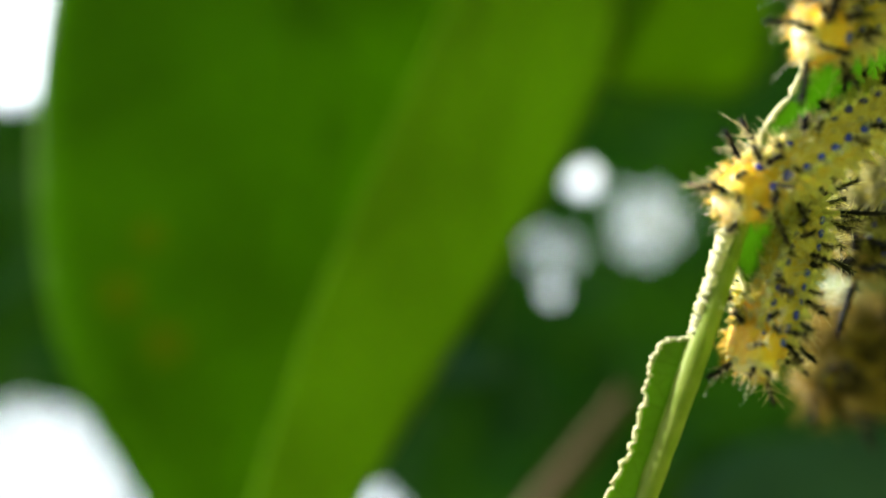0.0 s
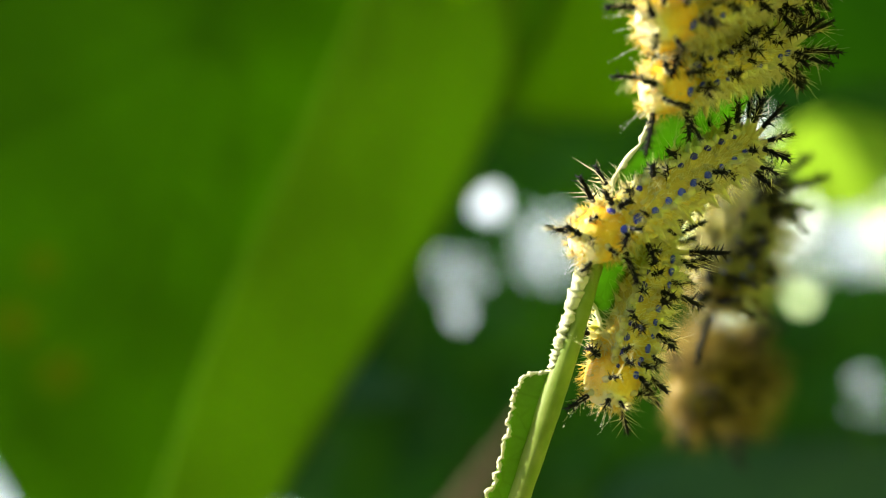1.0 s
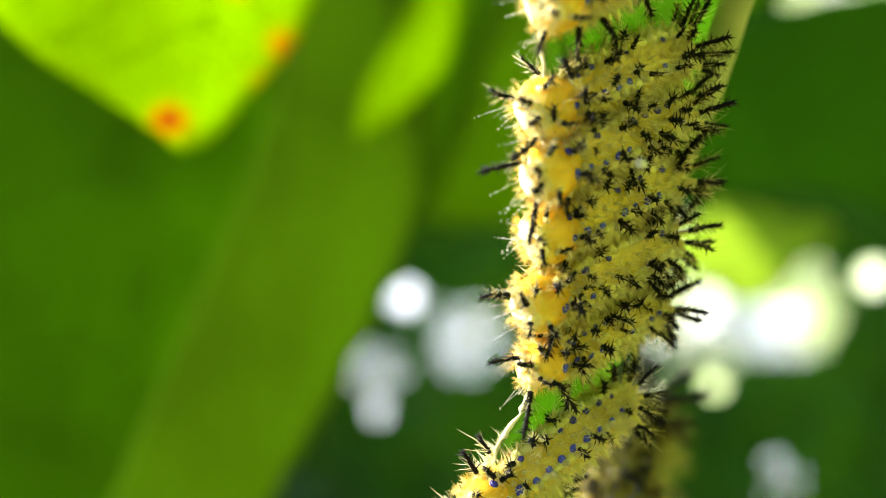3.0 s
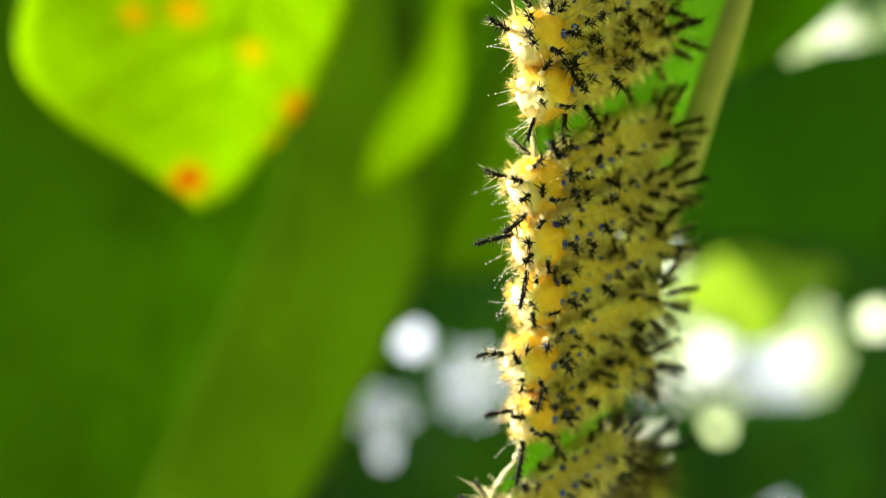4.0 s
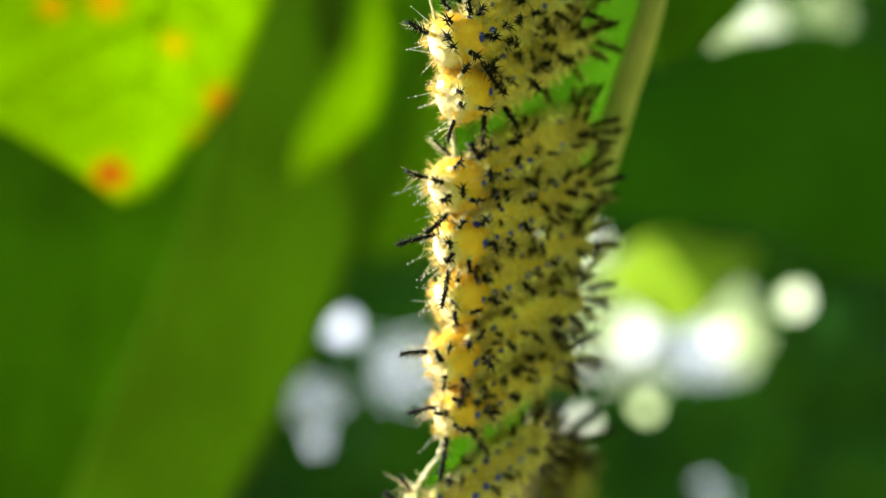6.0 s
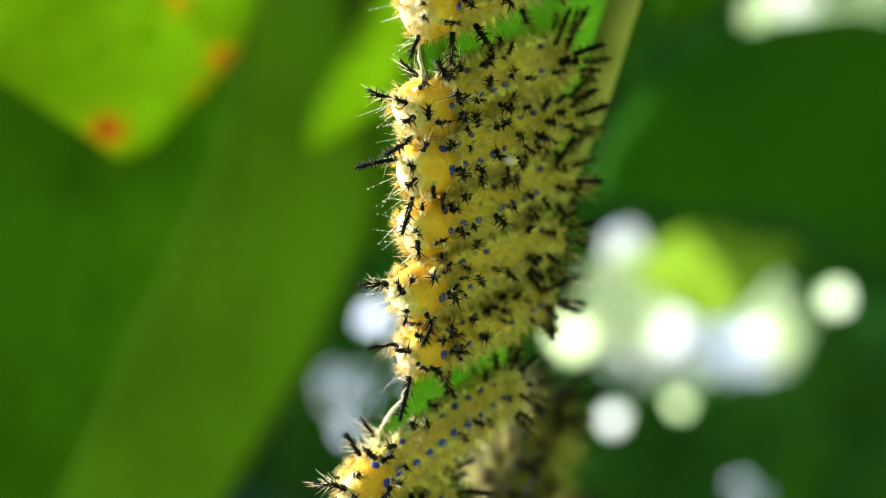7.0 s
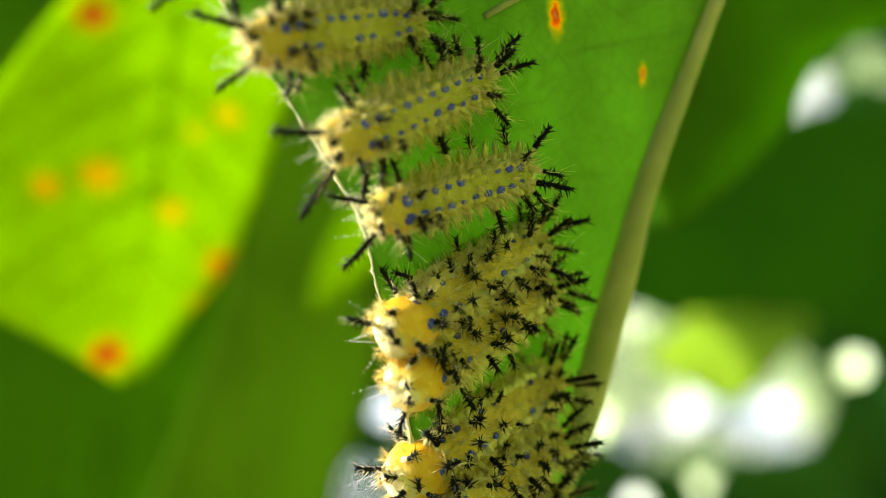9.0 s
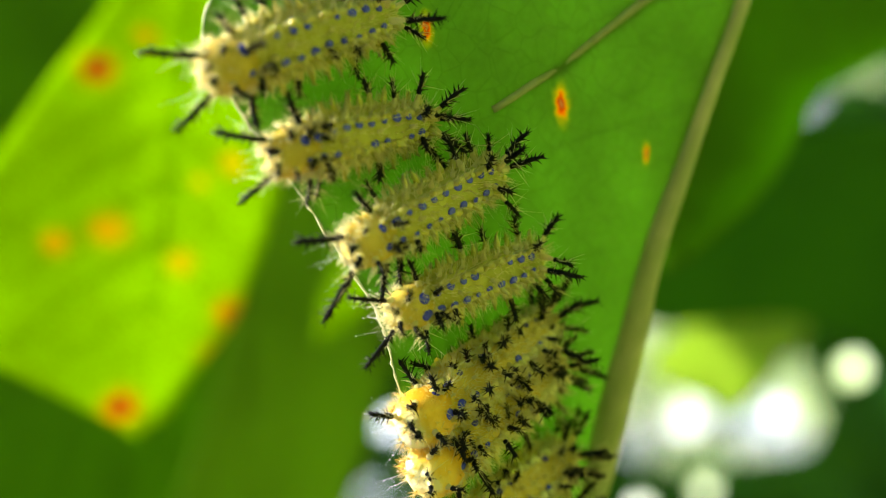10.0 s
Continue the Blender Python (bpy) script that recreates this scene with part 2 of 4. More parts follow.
def far_leaf(name, outline, origin, right, up, bulge, material, label, fold=0.0, axis=(), stout=0.0012):
    """A whole leaf away from the subject: a smooth outline in its own plane (mm), domed, folded along its axis, with thickness."""
    bm = bmesh.new()
    o, r, u = Vector(origin), Vector(right), Vector(up)
    n = r.cross(u).normalized()
    count, rings = 72, 10
    loop = [curve_at([*outline, outline[0]], k / count) for k in range(count)]
    c = sum(loop, Vector((0, 0, 0))) / count
    layers = []
    for side in (0.0, 0.35):
        layer = []
        for i in range(1, rings + 1):
            f = i / rings
            ring = []
            for k, p in enumerate(loop):
                q = c.lerp(p, f)
                h = bulge * (1 - f * f) + fold * abs(q.x - c.x) + 1.2 * noise.noise(Vector((q.x * 0.03, q.y * 0.03, bulge)))
                ring.append(bm.verts.new((o + r * q.x + u * q.y + n * (h + side)) * MM))
            layer.append(ring)
        h = bulge + side + 1.2 * noise.noise(Vector((c.x * 0.03, c.y * 0.03, bulge)))
        mid = bm.verts.new((o + r * c.x + u * c.y + n * h) * MM)
        for k in range(count):
            bm.faces.new((mid, layer[0][k], layer[0][(k + 1) % count]))
            for i in range(rings - 1):
                bm.faces.new((layer[i][k], layer[i + 1][k], layer[i + 1][(k + 1) % count], layer[i][(k + 1) % count]))
        layers.append(layer)
    for k in range(count):
        a, b = layers[0][-1], layers[1][-1]
        bm.faces.new((a[k], b[k], b[(k + 1) % count], a[(k + 1) % count]))
    bmesh.ops.recalc_face_normals(bm, faces=bm.faces)
    ob = tagged(part(name, bm, material), label, "leaf")
    bm = bmesh.new()
    a, z = Vector(axis[0]), Vector(axis[1])
    pts = []
    for k in range(21):
        q = a.lerp(z, k / 20)
        f = min(1.0, (q - c).length / max(1.0, (a - c).length))
        h = bulge * (1 - f * f) + fold * abs(q.x - c.x) + 1.2 * noise.noise(Vector((q.x * 0.03, q.y * 0.03, bulge)))
        pts.append((o + r * q.x + u * q.y + n * (h + 0.2)) * MM)
    wide = (z - a).length * stout
    tube(bm, pts, [wide * (1 - 0.75 * k / 20) * MM for k in range(21)], 8)
    part("midrib", bm, material, ob)

    def inside(q):
        odd = False
        for e, f in zip(loop, loop[1:] + loop[:1]):
            if (e.y > q.y) != (f.y > q.y) and q.x < e.x + (q.y - e.y) * (f.x - e.x) / (f.y - e.y):
                odd = not odd
        return odd

    way = (z - a).normalized()
    for k in range(7):
        for side in (-1, 1):
            at, step = a.lerp(z, 0.1 + 0.115 * k), (z - a).length / 40
            turn = Vector((-way.y, way.x, 0)) * side + way * 0.8
            vein = []
            while len(vein) < 60 and inside(at):
                f = min(1.0, (at - c).length / max(1.0, (a - c).length))
                h = bulge * (1 - f * f) + fold * abs(at.x - c.x) + 1.2 * noise.noise(Vector((at.x * 0.03, at.y * 0.03, bulge)))
                vein.append((o + r * at.x + u * at.y + n * (h + 0.2)) * MM)
                turn = (turn.normalized() + way * 0.025)
                at = at + turn.normalized() * step
            if len(vein) > 3:
                bm = bmesh.new()
                tube(bm, vein, [wide * 0.55 * (1 - 0.7 * j / len(vein)) * MM for j in range(len(vein))], 6)
                part("side_vein", bm, material, ob)
    bm = bmesh.new()
    end = Vector((pts[0].x, 0.802, pts[0].z + 0.05))
    tube(bm, [pts[0].lerp(end, k / 12) + Vector((0, 0, 0.06 * math.sin(math.pi * k / 12))) for k in range(13)], [0.9 * MM] * 13, 8)
    part("stalk", bm, FAR_RIB, ob)
    return ob


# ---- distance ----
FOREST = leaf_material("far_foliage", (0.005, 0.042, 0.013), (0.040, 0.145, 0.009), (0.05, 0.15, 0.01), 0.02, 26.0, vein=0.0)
# Added glowing sheet, tinted to stand in for sky, glints and lit leaves.
m, nodes, links = mat("sky_glow_sheet")
co = nodes.new("ShaderNodeTexCoord").outputs["Object"]
tint_noise = node(nodes, "ShaderNodeTexNoise", Scale=6.0, Detail=2.0)
links.new(co, tint_noise.inputs["Vector"])
glow = node(nodes, "ShaderNodeEmission", Strength=1.45)
split = nodes.new("ShaderNodeSeparateXYZ")
links.new(co, split.inputs[0])
drift = maths(nodes, links, "SUBTRACT", tint_noise.outputs[0], maths(nodes, links, "MULTIPLY", maths(nodes, links, "SUBTRACT", split.outputs[0], 0.36), 0.25))
links.new(ramp(nodes, links, drift, ((0.40, (0.82, 1.0, 0.48)), (0.48, (0.98, 1.0, 0.88)), (0.56, (0.82, 0.88, 1.0)))), glow.inputs["Color"])
links.new(glow.outputs[0], nodes.new("ShaderNodeOutputMaterial").inputs[0])
bm = bmesh.new()
bmesh.ops.create_grid(bm, x_segments=8, y_segments=8, size=1.9, matrix=pose(0, 1.35, 0.3, 90, 0, 0))
tagged(part("backdrop_sky", bm, m), "glowing sheet standing in for bright sky behind the foliage", "sky", "", "structure")
# Holes fitted to the camera's view; sparse ones paint dim discs and glow.
holes = []


def hole(place, radius, dense=1.0, tall=1.0):
    holes.append((place[0], place[2], radius, radius * tall, dense))


hole((43.8, 800.0, 68.2), 11.0, 0.85)
hole((84.0, 800.0, 38.0), 15, 0.2)
hole((22.0, 800.0, -19.0), 9.5, 0.36)
hole((24.0, 800.0, 14.0), 24, 0.12)
hole((203.0, 800.0, 51.0), 18.0, 1.0)
hole((232.3, 800.0, -14.3), 9.3, 1.0)
hole((288.8, 800.0, -4.3), 7.5, 1.0)
hole((284.0, 800.0, 54.0), 20, 0.6)
hole((312.5, 800.0, 84.8), 24, 0.22)
hole((250.0, 800.0, 127.3), 16, 0.4)
hole((368.0, 800.0, 98.0), 11.0, 1.0)
hole((358.7, 800.0, 51.8), 10.8, 1.0)
hole((430.0, 800.0, 80.0), 12.5, 1.0)
hole((336.9, 800.0, -70.4), 6.5, 0.22)
hole((404, 800, 328), 46, 0.38, 0.75)
hole((480, 800, 338), 34, 0.15, 0.6)
hole((356.8, 800.0, 55.3), 46, 0.28)
hole((324.2, 800.0, 95.0), 30, 0.18)
hole((322.5, 800.0, 84.2), 38, 0.08)
hole((338.4, 800.0, -75.3), 22.5, 0.05)
hole((-417.7, 800.0, 206.6), 76, 1.0, 1.15)
hole((-388.1, 800.0, -206.3), 98, 0.36, 1.05)
hole((92.0, 800.0, 36.0), 34, 0.16)
hole((259.4, 800.0, 71.5), 58, 0.17)
hole((340.3, 800.0, 70.9), 62, 0.14)
hole((-124.5, 800.0, -202.2), 42, 0.45, 0.85)
hole((302.3, 800.0, 56.5), 90, 0.12, 0.6)
hole((369.7, 800.0, 63.1), 40, 0.1)
rng = random.Random(5)
bm = bmesh.new()
CELL = 3.0
nx, nz = 562, 500
grid = {}


def corner(i, k):
    if (i, k) not in grid:
        x, z = -640 + CELL * i, -560 + CELL * k
        grid[i, k] = bm.verts.new(Vector((x, 800 + 25 * noise.noise(Vector((x, z, 0)) * 0.02), z)) * MM)
    return grid[i, k]


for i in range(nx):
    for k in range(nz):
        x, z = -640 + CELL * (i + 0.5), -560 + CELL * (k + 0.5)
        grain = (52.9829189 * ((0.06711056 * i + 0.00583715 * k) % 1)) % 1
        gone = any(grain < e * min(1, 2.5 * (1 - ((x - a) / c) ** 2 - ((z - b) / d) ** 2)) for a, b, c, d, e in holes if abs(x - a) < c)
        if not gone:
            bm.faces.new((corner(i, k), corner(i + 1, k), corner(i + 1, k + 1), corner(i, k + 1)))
tagged(part("backdrop", bm, FOREST), "dark green foliage sheet with holes placed for blurred bright discs", "foliage", "", "structure")

# ---- unseen sheets around and behind the camera, added for bounced light ----
BOUNCE_GREEN = leaf_material("bounce_green", (0.14, 0.21, 0.03), (0.34, 0.39, 0.09), (0.2, 0.4, 0.02), 0.1, 30.0, vein=0.0)
SOIL = plain_material("soil", (0.16, 0.13, 0.06), (0.26, 0.22, 0.11), 9.0, 0.9)


def rough_sheet(name, place, size, material, label, category):
    bm = bmesh.new()
    bmesh.ops.create_grid(bm, x_segments=60, y_segments=60, size=0.5)
    for v in bm.verts:
        p = Vector((v.co.x * size[0], v.co.y * size[1], 0))
        v.co = Vector((p.x, p.y, 0.07 * noise.noise(p * 5) + 0.03 * noise.noise(p * 17)))
    ob = part(name, bm, material)
    ob.matrix_world = place
    return tagged(ob, label, category, "", "structure")


# Ground lies out of view, added for its warm bounce from below.
rough_sheet("ground", pose(0, 0, -0.75), (60, 60), SOIL, "unseen brown ground added to bounce warm light upward", "ground")
# Unseen green reflectors; the right-hand one fills the larvae's shaded backs.
rough_sheet("bounce_wall", pose(0.75, -0.15, 0.1, 90, 0, -90), (1.5, 1.7), BOUNCE_GREEN, "unseen green sheet added to bounce fill light onto the larvae", "foliage")
rough_sheet("bounce_wall", pose(0.1, -0.85, 0.1, 90, 0, 180), (1.5, 1.7), BOUNCE_GREEN, "unseen green sheet added behind the viewer for bounced light", "foliage")

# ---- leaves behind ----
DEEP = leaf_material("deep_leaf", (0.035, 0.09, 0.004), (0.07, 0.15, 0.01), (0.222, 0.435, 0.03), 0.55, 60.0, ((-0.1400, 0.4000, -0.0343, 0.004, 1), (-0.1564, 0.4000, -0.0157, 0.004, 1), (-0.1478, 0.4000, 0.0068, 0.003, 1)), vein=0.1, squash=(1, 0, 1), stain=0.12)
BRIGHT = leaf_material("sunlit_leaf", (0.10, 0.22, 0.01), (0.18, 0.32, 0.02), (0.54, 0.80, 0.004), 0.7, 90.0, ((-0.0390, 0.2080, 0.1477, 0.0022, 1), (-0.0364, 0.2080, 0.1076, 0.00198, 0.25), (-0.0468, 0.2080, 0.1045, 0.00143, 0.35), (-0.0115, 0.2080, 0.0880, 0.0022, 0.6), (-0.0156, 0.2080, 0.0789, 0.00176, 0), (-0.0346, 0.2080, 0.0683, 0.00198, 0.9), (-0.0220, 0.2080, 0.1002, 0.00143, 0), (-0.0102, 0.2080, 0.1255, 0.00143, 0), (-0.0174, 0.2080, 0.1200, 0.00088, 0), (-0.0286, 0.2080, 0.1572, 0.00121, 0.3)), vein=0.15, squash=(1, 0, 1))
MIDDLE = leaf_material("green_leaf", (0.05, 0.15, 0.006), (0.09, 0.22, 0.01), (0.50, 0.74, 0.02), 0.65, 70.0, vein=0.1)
# Brightened lime green: the far leaf's sunlight is put into the colour.
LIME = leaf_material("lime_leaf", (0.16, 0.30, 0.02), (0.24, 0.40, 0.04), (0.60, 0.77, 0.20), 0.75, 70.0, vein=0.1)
FAR_RIB = plain_material("far_rib", (0.07, 0.18, 0.01), (0.11, 0.24, 0.02), 60.0, 0.6, 0.0, 0.4)
# The shaded look is put into this darker green, not cast on it.
SHADE_GREEN = leaf_material("shade_toned_leaf", (0.025, 0.13, 0.006), (0.052, 0.20, 0.01), (0.10, 0.30, 0.004), 0.35, 50.0, vein=0.1)


def flat_outline(points, origin):
    return [(p[0] - origin[0], p[2] - origin[2], 0) for p in points]


o = (-100, 400, 20)
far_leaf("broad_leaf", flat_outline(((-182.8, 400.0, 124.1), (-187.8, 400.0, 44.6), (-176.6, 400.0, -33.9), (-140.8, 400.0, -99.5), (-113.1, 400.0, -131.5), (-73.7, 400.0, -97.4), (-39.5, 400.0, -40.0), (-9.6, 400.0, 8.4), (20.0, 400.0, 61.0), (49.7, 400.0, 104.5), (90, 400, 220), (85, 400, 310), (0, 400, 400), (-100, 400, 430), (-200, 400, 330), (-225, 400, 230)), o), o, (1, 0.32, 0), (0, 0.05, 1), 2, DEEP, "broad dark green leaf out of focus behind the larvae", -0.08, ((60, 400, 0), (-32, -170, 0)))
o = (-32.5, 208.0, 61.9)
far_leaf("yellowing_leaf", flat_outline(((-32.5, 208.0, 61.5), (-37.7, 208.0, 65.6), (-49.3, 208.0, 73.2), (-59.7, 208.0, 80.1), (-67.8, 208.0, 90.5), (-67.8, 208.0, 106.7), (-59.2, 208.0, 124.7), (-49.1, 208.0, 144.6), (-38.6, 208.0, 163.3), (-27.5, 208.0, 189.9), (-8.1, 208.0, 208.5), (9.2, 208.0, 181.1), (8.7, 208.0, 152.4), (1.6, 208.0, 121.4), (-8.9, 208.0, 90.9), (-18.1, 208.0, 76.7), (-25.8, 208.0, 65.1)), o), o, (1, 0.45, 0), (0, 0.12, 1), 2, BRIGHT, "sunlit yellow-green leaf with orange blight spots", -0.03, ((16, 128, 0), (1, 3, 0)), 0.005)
o = (5.3, 320.0, 88.8)
far_leaf("slender_leaf", flat_outline((o, (8.0, 320.0, 106.3), (20.5, 320.0, 132.0), (32.8, 320.0, 164.5), (36.4, 320.0, 193.6), (52.1, 320.0, 183.3), (47.2, 320.0, 152.3), (34.6, 320.0, 118.0), (18.8, 320.0, 98.4)), o), o, (1, 0.5, 0), (0, 0.1, 1), 1, MIDDLE, "narrow sunlit green leaf out of focus", -0.05, ((40, 96, 0), (2, 4, 0)))
o = (216.7, 480.0, 136.1)
far_leaf("shade_toned_leaf", flat_outline(((141.9, 480.0, 107.1), (185.0, 480.0, 99.8), (244.0, 480.0, 98.1), (302.2, 480.0, 71.6), (348.8, 480.0, 77.0), (359.7, 480.0, 151.7), (313.0, 480.0, 191.2), (251.2, 480.0, 196.4), (189.2, 480.0, 174.4), (151.9, 480.0, 135.9)), o), o, (1, 0, 0), (0, -0.2, 1), 3, SHADE_GREEN, "large leaf out of focus with shade put into its dark green", 0.02, ((110, -10, 0), (-60, -20, 0)))
ARCH = leaf_material("arching_leaf", (0.06, 0.13, 0.01), (0.10, 0.18, 0.018), (0.235, 0.41, 0.02), 0.6, 55.0, vein=0.1)
OLIVE = leaf_material("olive_leaf", (0.08, 0.14, 0.012), (0.12, 0.19, 0.02), (0.235, 0.405, 0.045), 0.6, 55.0, vein=0.1)
# Lighter leaf added in front to paint the broad leaf's sunlit right band.
o = (-5.1, 344.0, 67.0)
far_leaf("arching_leaf", flat_outline(((-18.3, 344.0, 187.5), (-18.6, 344.0, 135.6), (-27.0, 344.0, 91.7), (-44.0, 344.0, 43.5), (-64.0, 344.0, -12.2), (-76.0, 344.0, -55.0), (-86.0, 344.0, -104.0), (-70.0, 344.0, -108.0), (-42.3, 344.0, -57.7), (-17.3, 344.0, -15.1), (3.4, 344.0, 21.1), (19.8, 344.0, 54.7), (29.4, 344.0, 85.1), (31.4, 344.0, 129.2), (25.2, 344.0, 174.6), (13.0, 344.0, 201.1)), o), o, (1, 0.55, 0), (0, 0.1, 1), 1, OLIVE, "green leaf arching out of focus behind", 0.0, ((20, 100, 0), (-30, -110, 0)))
o = (40.6, 544.0, 172.3)
far_leaf("arching_leaf", flat_outline(((-23.6, 544.0, 86.3), (20.1, 544.0, 95.1), (76.8, 544.0, 91.1), (128.6, 544.0, 106.5), (138.6, 544.0, 188.6), (108.4, 544.0, 259.8), (43.3, 544.0, 300.7), (-22.5, 544.0, 252.2), (-41.9, 544.0, 166.1)), o), o, (1, 0.5, 0), (0, 0.1, 1), 2, ARCH, "green leaf arching out of focus behind", 0.0, ((60, 60, 0), (-60, -60, 0)))
bm = bmesh.new()
line = [curve_at([(-24.3, 688.0, -201.6), (12.4, 688.0, -155.9), (37.9, 688.0, -121.7), (67.9, 696.0, -82.9)], k / 30) for k in range(31)]
tube(bm, [p * MM for p in line], [(11 - 0.2 * k + 1.5 * noise.noise(Vector((k * 0.4, 7, 0)))) * MM for k in range(31)], 12)
stem = part("dry_stem", bm, plain_material("dry_stem", (0.03, 0.018, 0.005), (0.055, 0.034, 0.011), 60.0, 0.8))
tagged(stem, "brown dry stem blurred behind the lowest caterpillar", "stem")
TEAL = leaf_material("bluish_leaf", (0.012, 0.06, 0.035), (0.035, 0.12, 0.075), (0.03, 0.12, 0.05), 0.2, 40.0, vein=0.1, gloss=0.3)
o = (232.9, 752.0, -147.2)
far_leaf("bluish_leaf", flat_outline(((110.2, 752.0, -169.7), (150.8, 752.0, -128.2), (232.7, 752.0, -114.5), (318.8, 752.0, -108.9), (396.6, 752.0, -132.1), (376.1, 752.0, -189.3), (253.7, 752.0, -207.7), (151.5, 752.0, -201.5)), o), o, (1, 0, 0), (0, 0.3, 1), 2, TEAL, "bluish green leaf far below the larvae", 0.0, ((90, 0, 0), (-70, -15, 0)))
o = (-61.2, 752.0, -67.6)
far_leaf("bluish_leaf", flat_outline(((-102.8, 752.0, -62.2), (-69.7, 752.0, -49.2), (-28.2, 752.0, -62.8), (-11.6, 752.0, -76.8), (-52.6, 752.0, -85.9), (-90.1, 752.0, -78.5)), o), o, (1, 0, 0), (0, 0.3, 1), 2, TEAL, "small bluish green leaf far off", 0.0, ((40, -6, 0), (-30, 4, 0)))
o = (291.9, 720.0, 72.3)
far_leaf("lit_toned_leaf", flat_outline(((216.1, 720.0, 90.4), (261.5, 720.0, 64.5), (286.6, 720.0, 55.7), (317.2, 720.0, 63.5), (382.2, 720.0, 117.7), (330.0, 720.0, 122.6), (278.1, 720.0, 127.6)), o), o, (1, 0.5, 0), (0, 0.1, 1), 1, LIME, "far leaf with sunlight put into its lime colour", 0.0, ((50, 40, 0), (-60, -20, 0)))
HANGING = leaf_material("hanging_leaf", (0.06, 0.15, 0.008), (0.10, 0.21, 0.014), (0.20, 0.45, 0.01), 0.6, 55.0, vein=0.1)
o = (115.0, 190.0, 128.0)
far_leaf("hanging_leaf", flat_outline(((81.1, 190.0, 84.5), (93.0, 190.0, 91.0), (104.5, 190.0, 100.1), (112.5, 190.0, 109.0), (119.5, 190.0, 119.5), (128.0, 190.0, 126.3), (141.0, 190.0, 131.4), (156.0, 190.0, 141.7), (152.0, 190.0, 162.9), (119.8, 190.0, 172.1), (95.7, 190.0, 157.7), (83.4, 190.0, 127.8), (76.8, 190.0, 100.5)), o), o, (1, 0.1, 0), (0, 0, 1), 2, HANGING, "green leaf hanging out of focus", 0.02, ((26, 38, 0), (-32, -38, 0)))

# ---- the eaten leaf ----
EDGE = [(16.5, 112.8, -12.6), (17, 111.2, -7.7), (15.6, 110, -2.9), (17.8, 108.8, 7.1), (21.5, 107.4, 14.2), (22.3, 103.3, 28.4), (22.6, 100.8, 36.8), (22.6, 98.3, 46.8), (20.2, 93.8, 58), (19.2, 91.3, 64.7), (17.5, 88.8, 70.4), (12.7, 85.8, 78.7), (6.6, 81.8, 88.2), (2.7, 77.8, 97), (7.1, 77, 106.1)]
RIBS = [(19.5, 115, -14.8), (22, 117, -8.8), (25, 119, 0.8), (29.5, 119, 9.6), (35.5, 120, 18.7), (39.5, 120.5, 30.5), (42.2, 119.8, 39.2), (44.7, 118.3, 47.9), (47.3, 115.9, 56.6), (49.2, 114.1, 62.7), (51.4, 111.8, 69.3), (54, 109.1, 77.3), (59.8, 104, 91.3), (66, 101.3, 105), (71.5, 100.2, 116.7)]
HOST = leaf_material("host_leaf", (0.12, 0.22, 0.05), (0.16, 0.27, 0.08), (0.21, 0.42, 0.055), 0.62, 330.0, ((0.0415, 0.0972, 0.0930, 0.001, 1), (0.0533, 0.1041, 0.0884, 0.00055, 1), (0.0255, 0.0878, 0.0995, 0.00075, 1)), 0.5, 0.22, squash=(2.3, 0, 1))
REMNANT = leaf_material("remnant", (0.16, 0.27, 0.05), (0.22, 0.34, 0.08), (0.28, 0.50, 0.06), 0.6, 330.0, (), 0.5, 0.22)
leaf, blade = loft_leaf("host_leaf", EDGE, RIBS, 1.0, 190, 44, HOST, 0.35, 0.8, 3)
tagged(leaf, "green leaf underside with a ragged eaten edge", "leaf")
bm = bmesh.new()
tube(bm, [(curve_at(RIBS[5:], k / 40) + Vector((0.6, 1.2, 0))) * MM for k in range(41)], [(0.6 + 2.5 * min(1, k / 10) - 1.35 * min(1, max(0, k - 18) / 14) + 0.12 * noise.noise(Vector((k * 0.35, 2, 0)))) * MM for k in range(41)], 18)
part("midrib", bm, RIB, leaf, "brownish raised midrib")
bm = bmesh.new()
n = 12
line = [curve_at([(32.8, 91.6, 91.6), (41.4, 96.0, 97.1), (48.1, 98.4, 102.0), (56.2, 101.2, 108.1), (65.7, 103.2, 117.7)], k / n)  for k in range(n + 1)]
skin_points = [p for row in blade for p in row]
line = [Vector((p.x, min(skin_points, key=lambda q: (q.x - p.x) ** 2 + (q.z - p.z) ** 2).y - 0.2, p.z)) for p in line]
tube(bm, [p * MM for p in line], [(0.42 + 0.25 * k / n) * MM for k in range(n + 1)], 8)
part("side_vein", bm, PALE_VEIN, leaf, "pale raised side vein")
bm = bmesh.new()
rng = random.Random(8)
border = [row[0] for row in blade][10:]
tube(bm, [(p + Vector((rng.uniform(-0.12, 0.12), -0.05, rng.uniform(-0.1, 0.1)))) * MM for p in border], [(0.22 + 0.14 * noise.noise(Vector((0.45 * k, 1, 0))) + rng.uniform(-0.1, 0.14)) * (1.15 if p.z < 55 else 0.7) * MM for k, p in enumerate(border)], 6)
part("dry_edge", bm, RIM, leaf, "pale dried bitten edge")
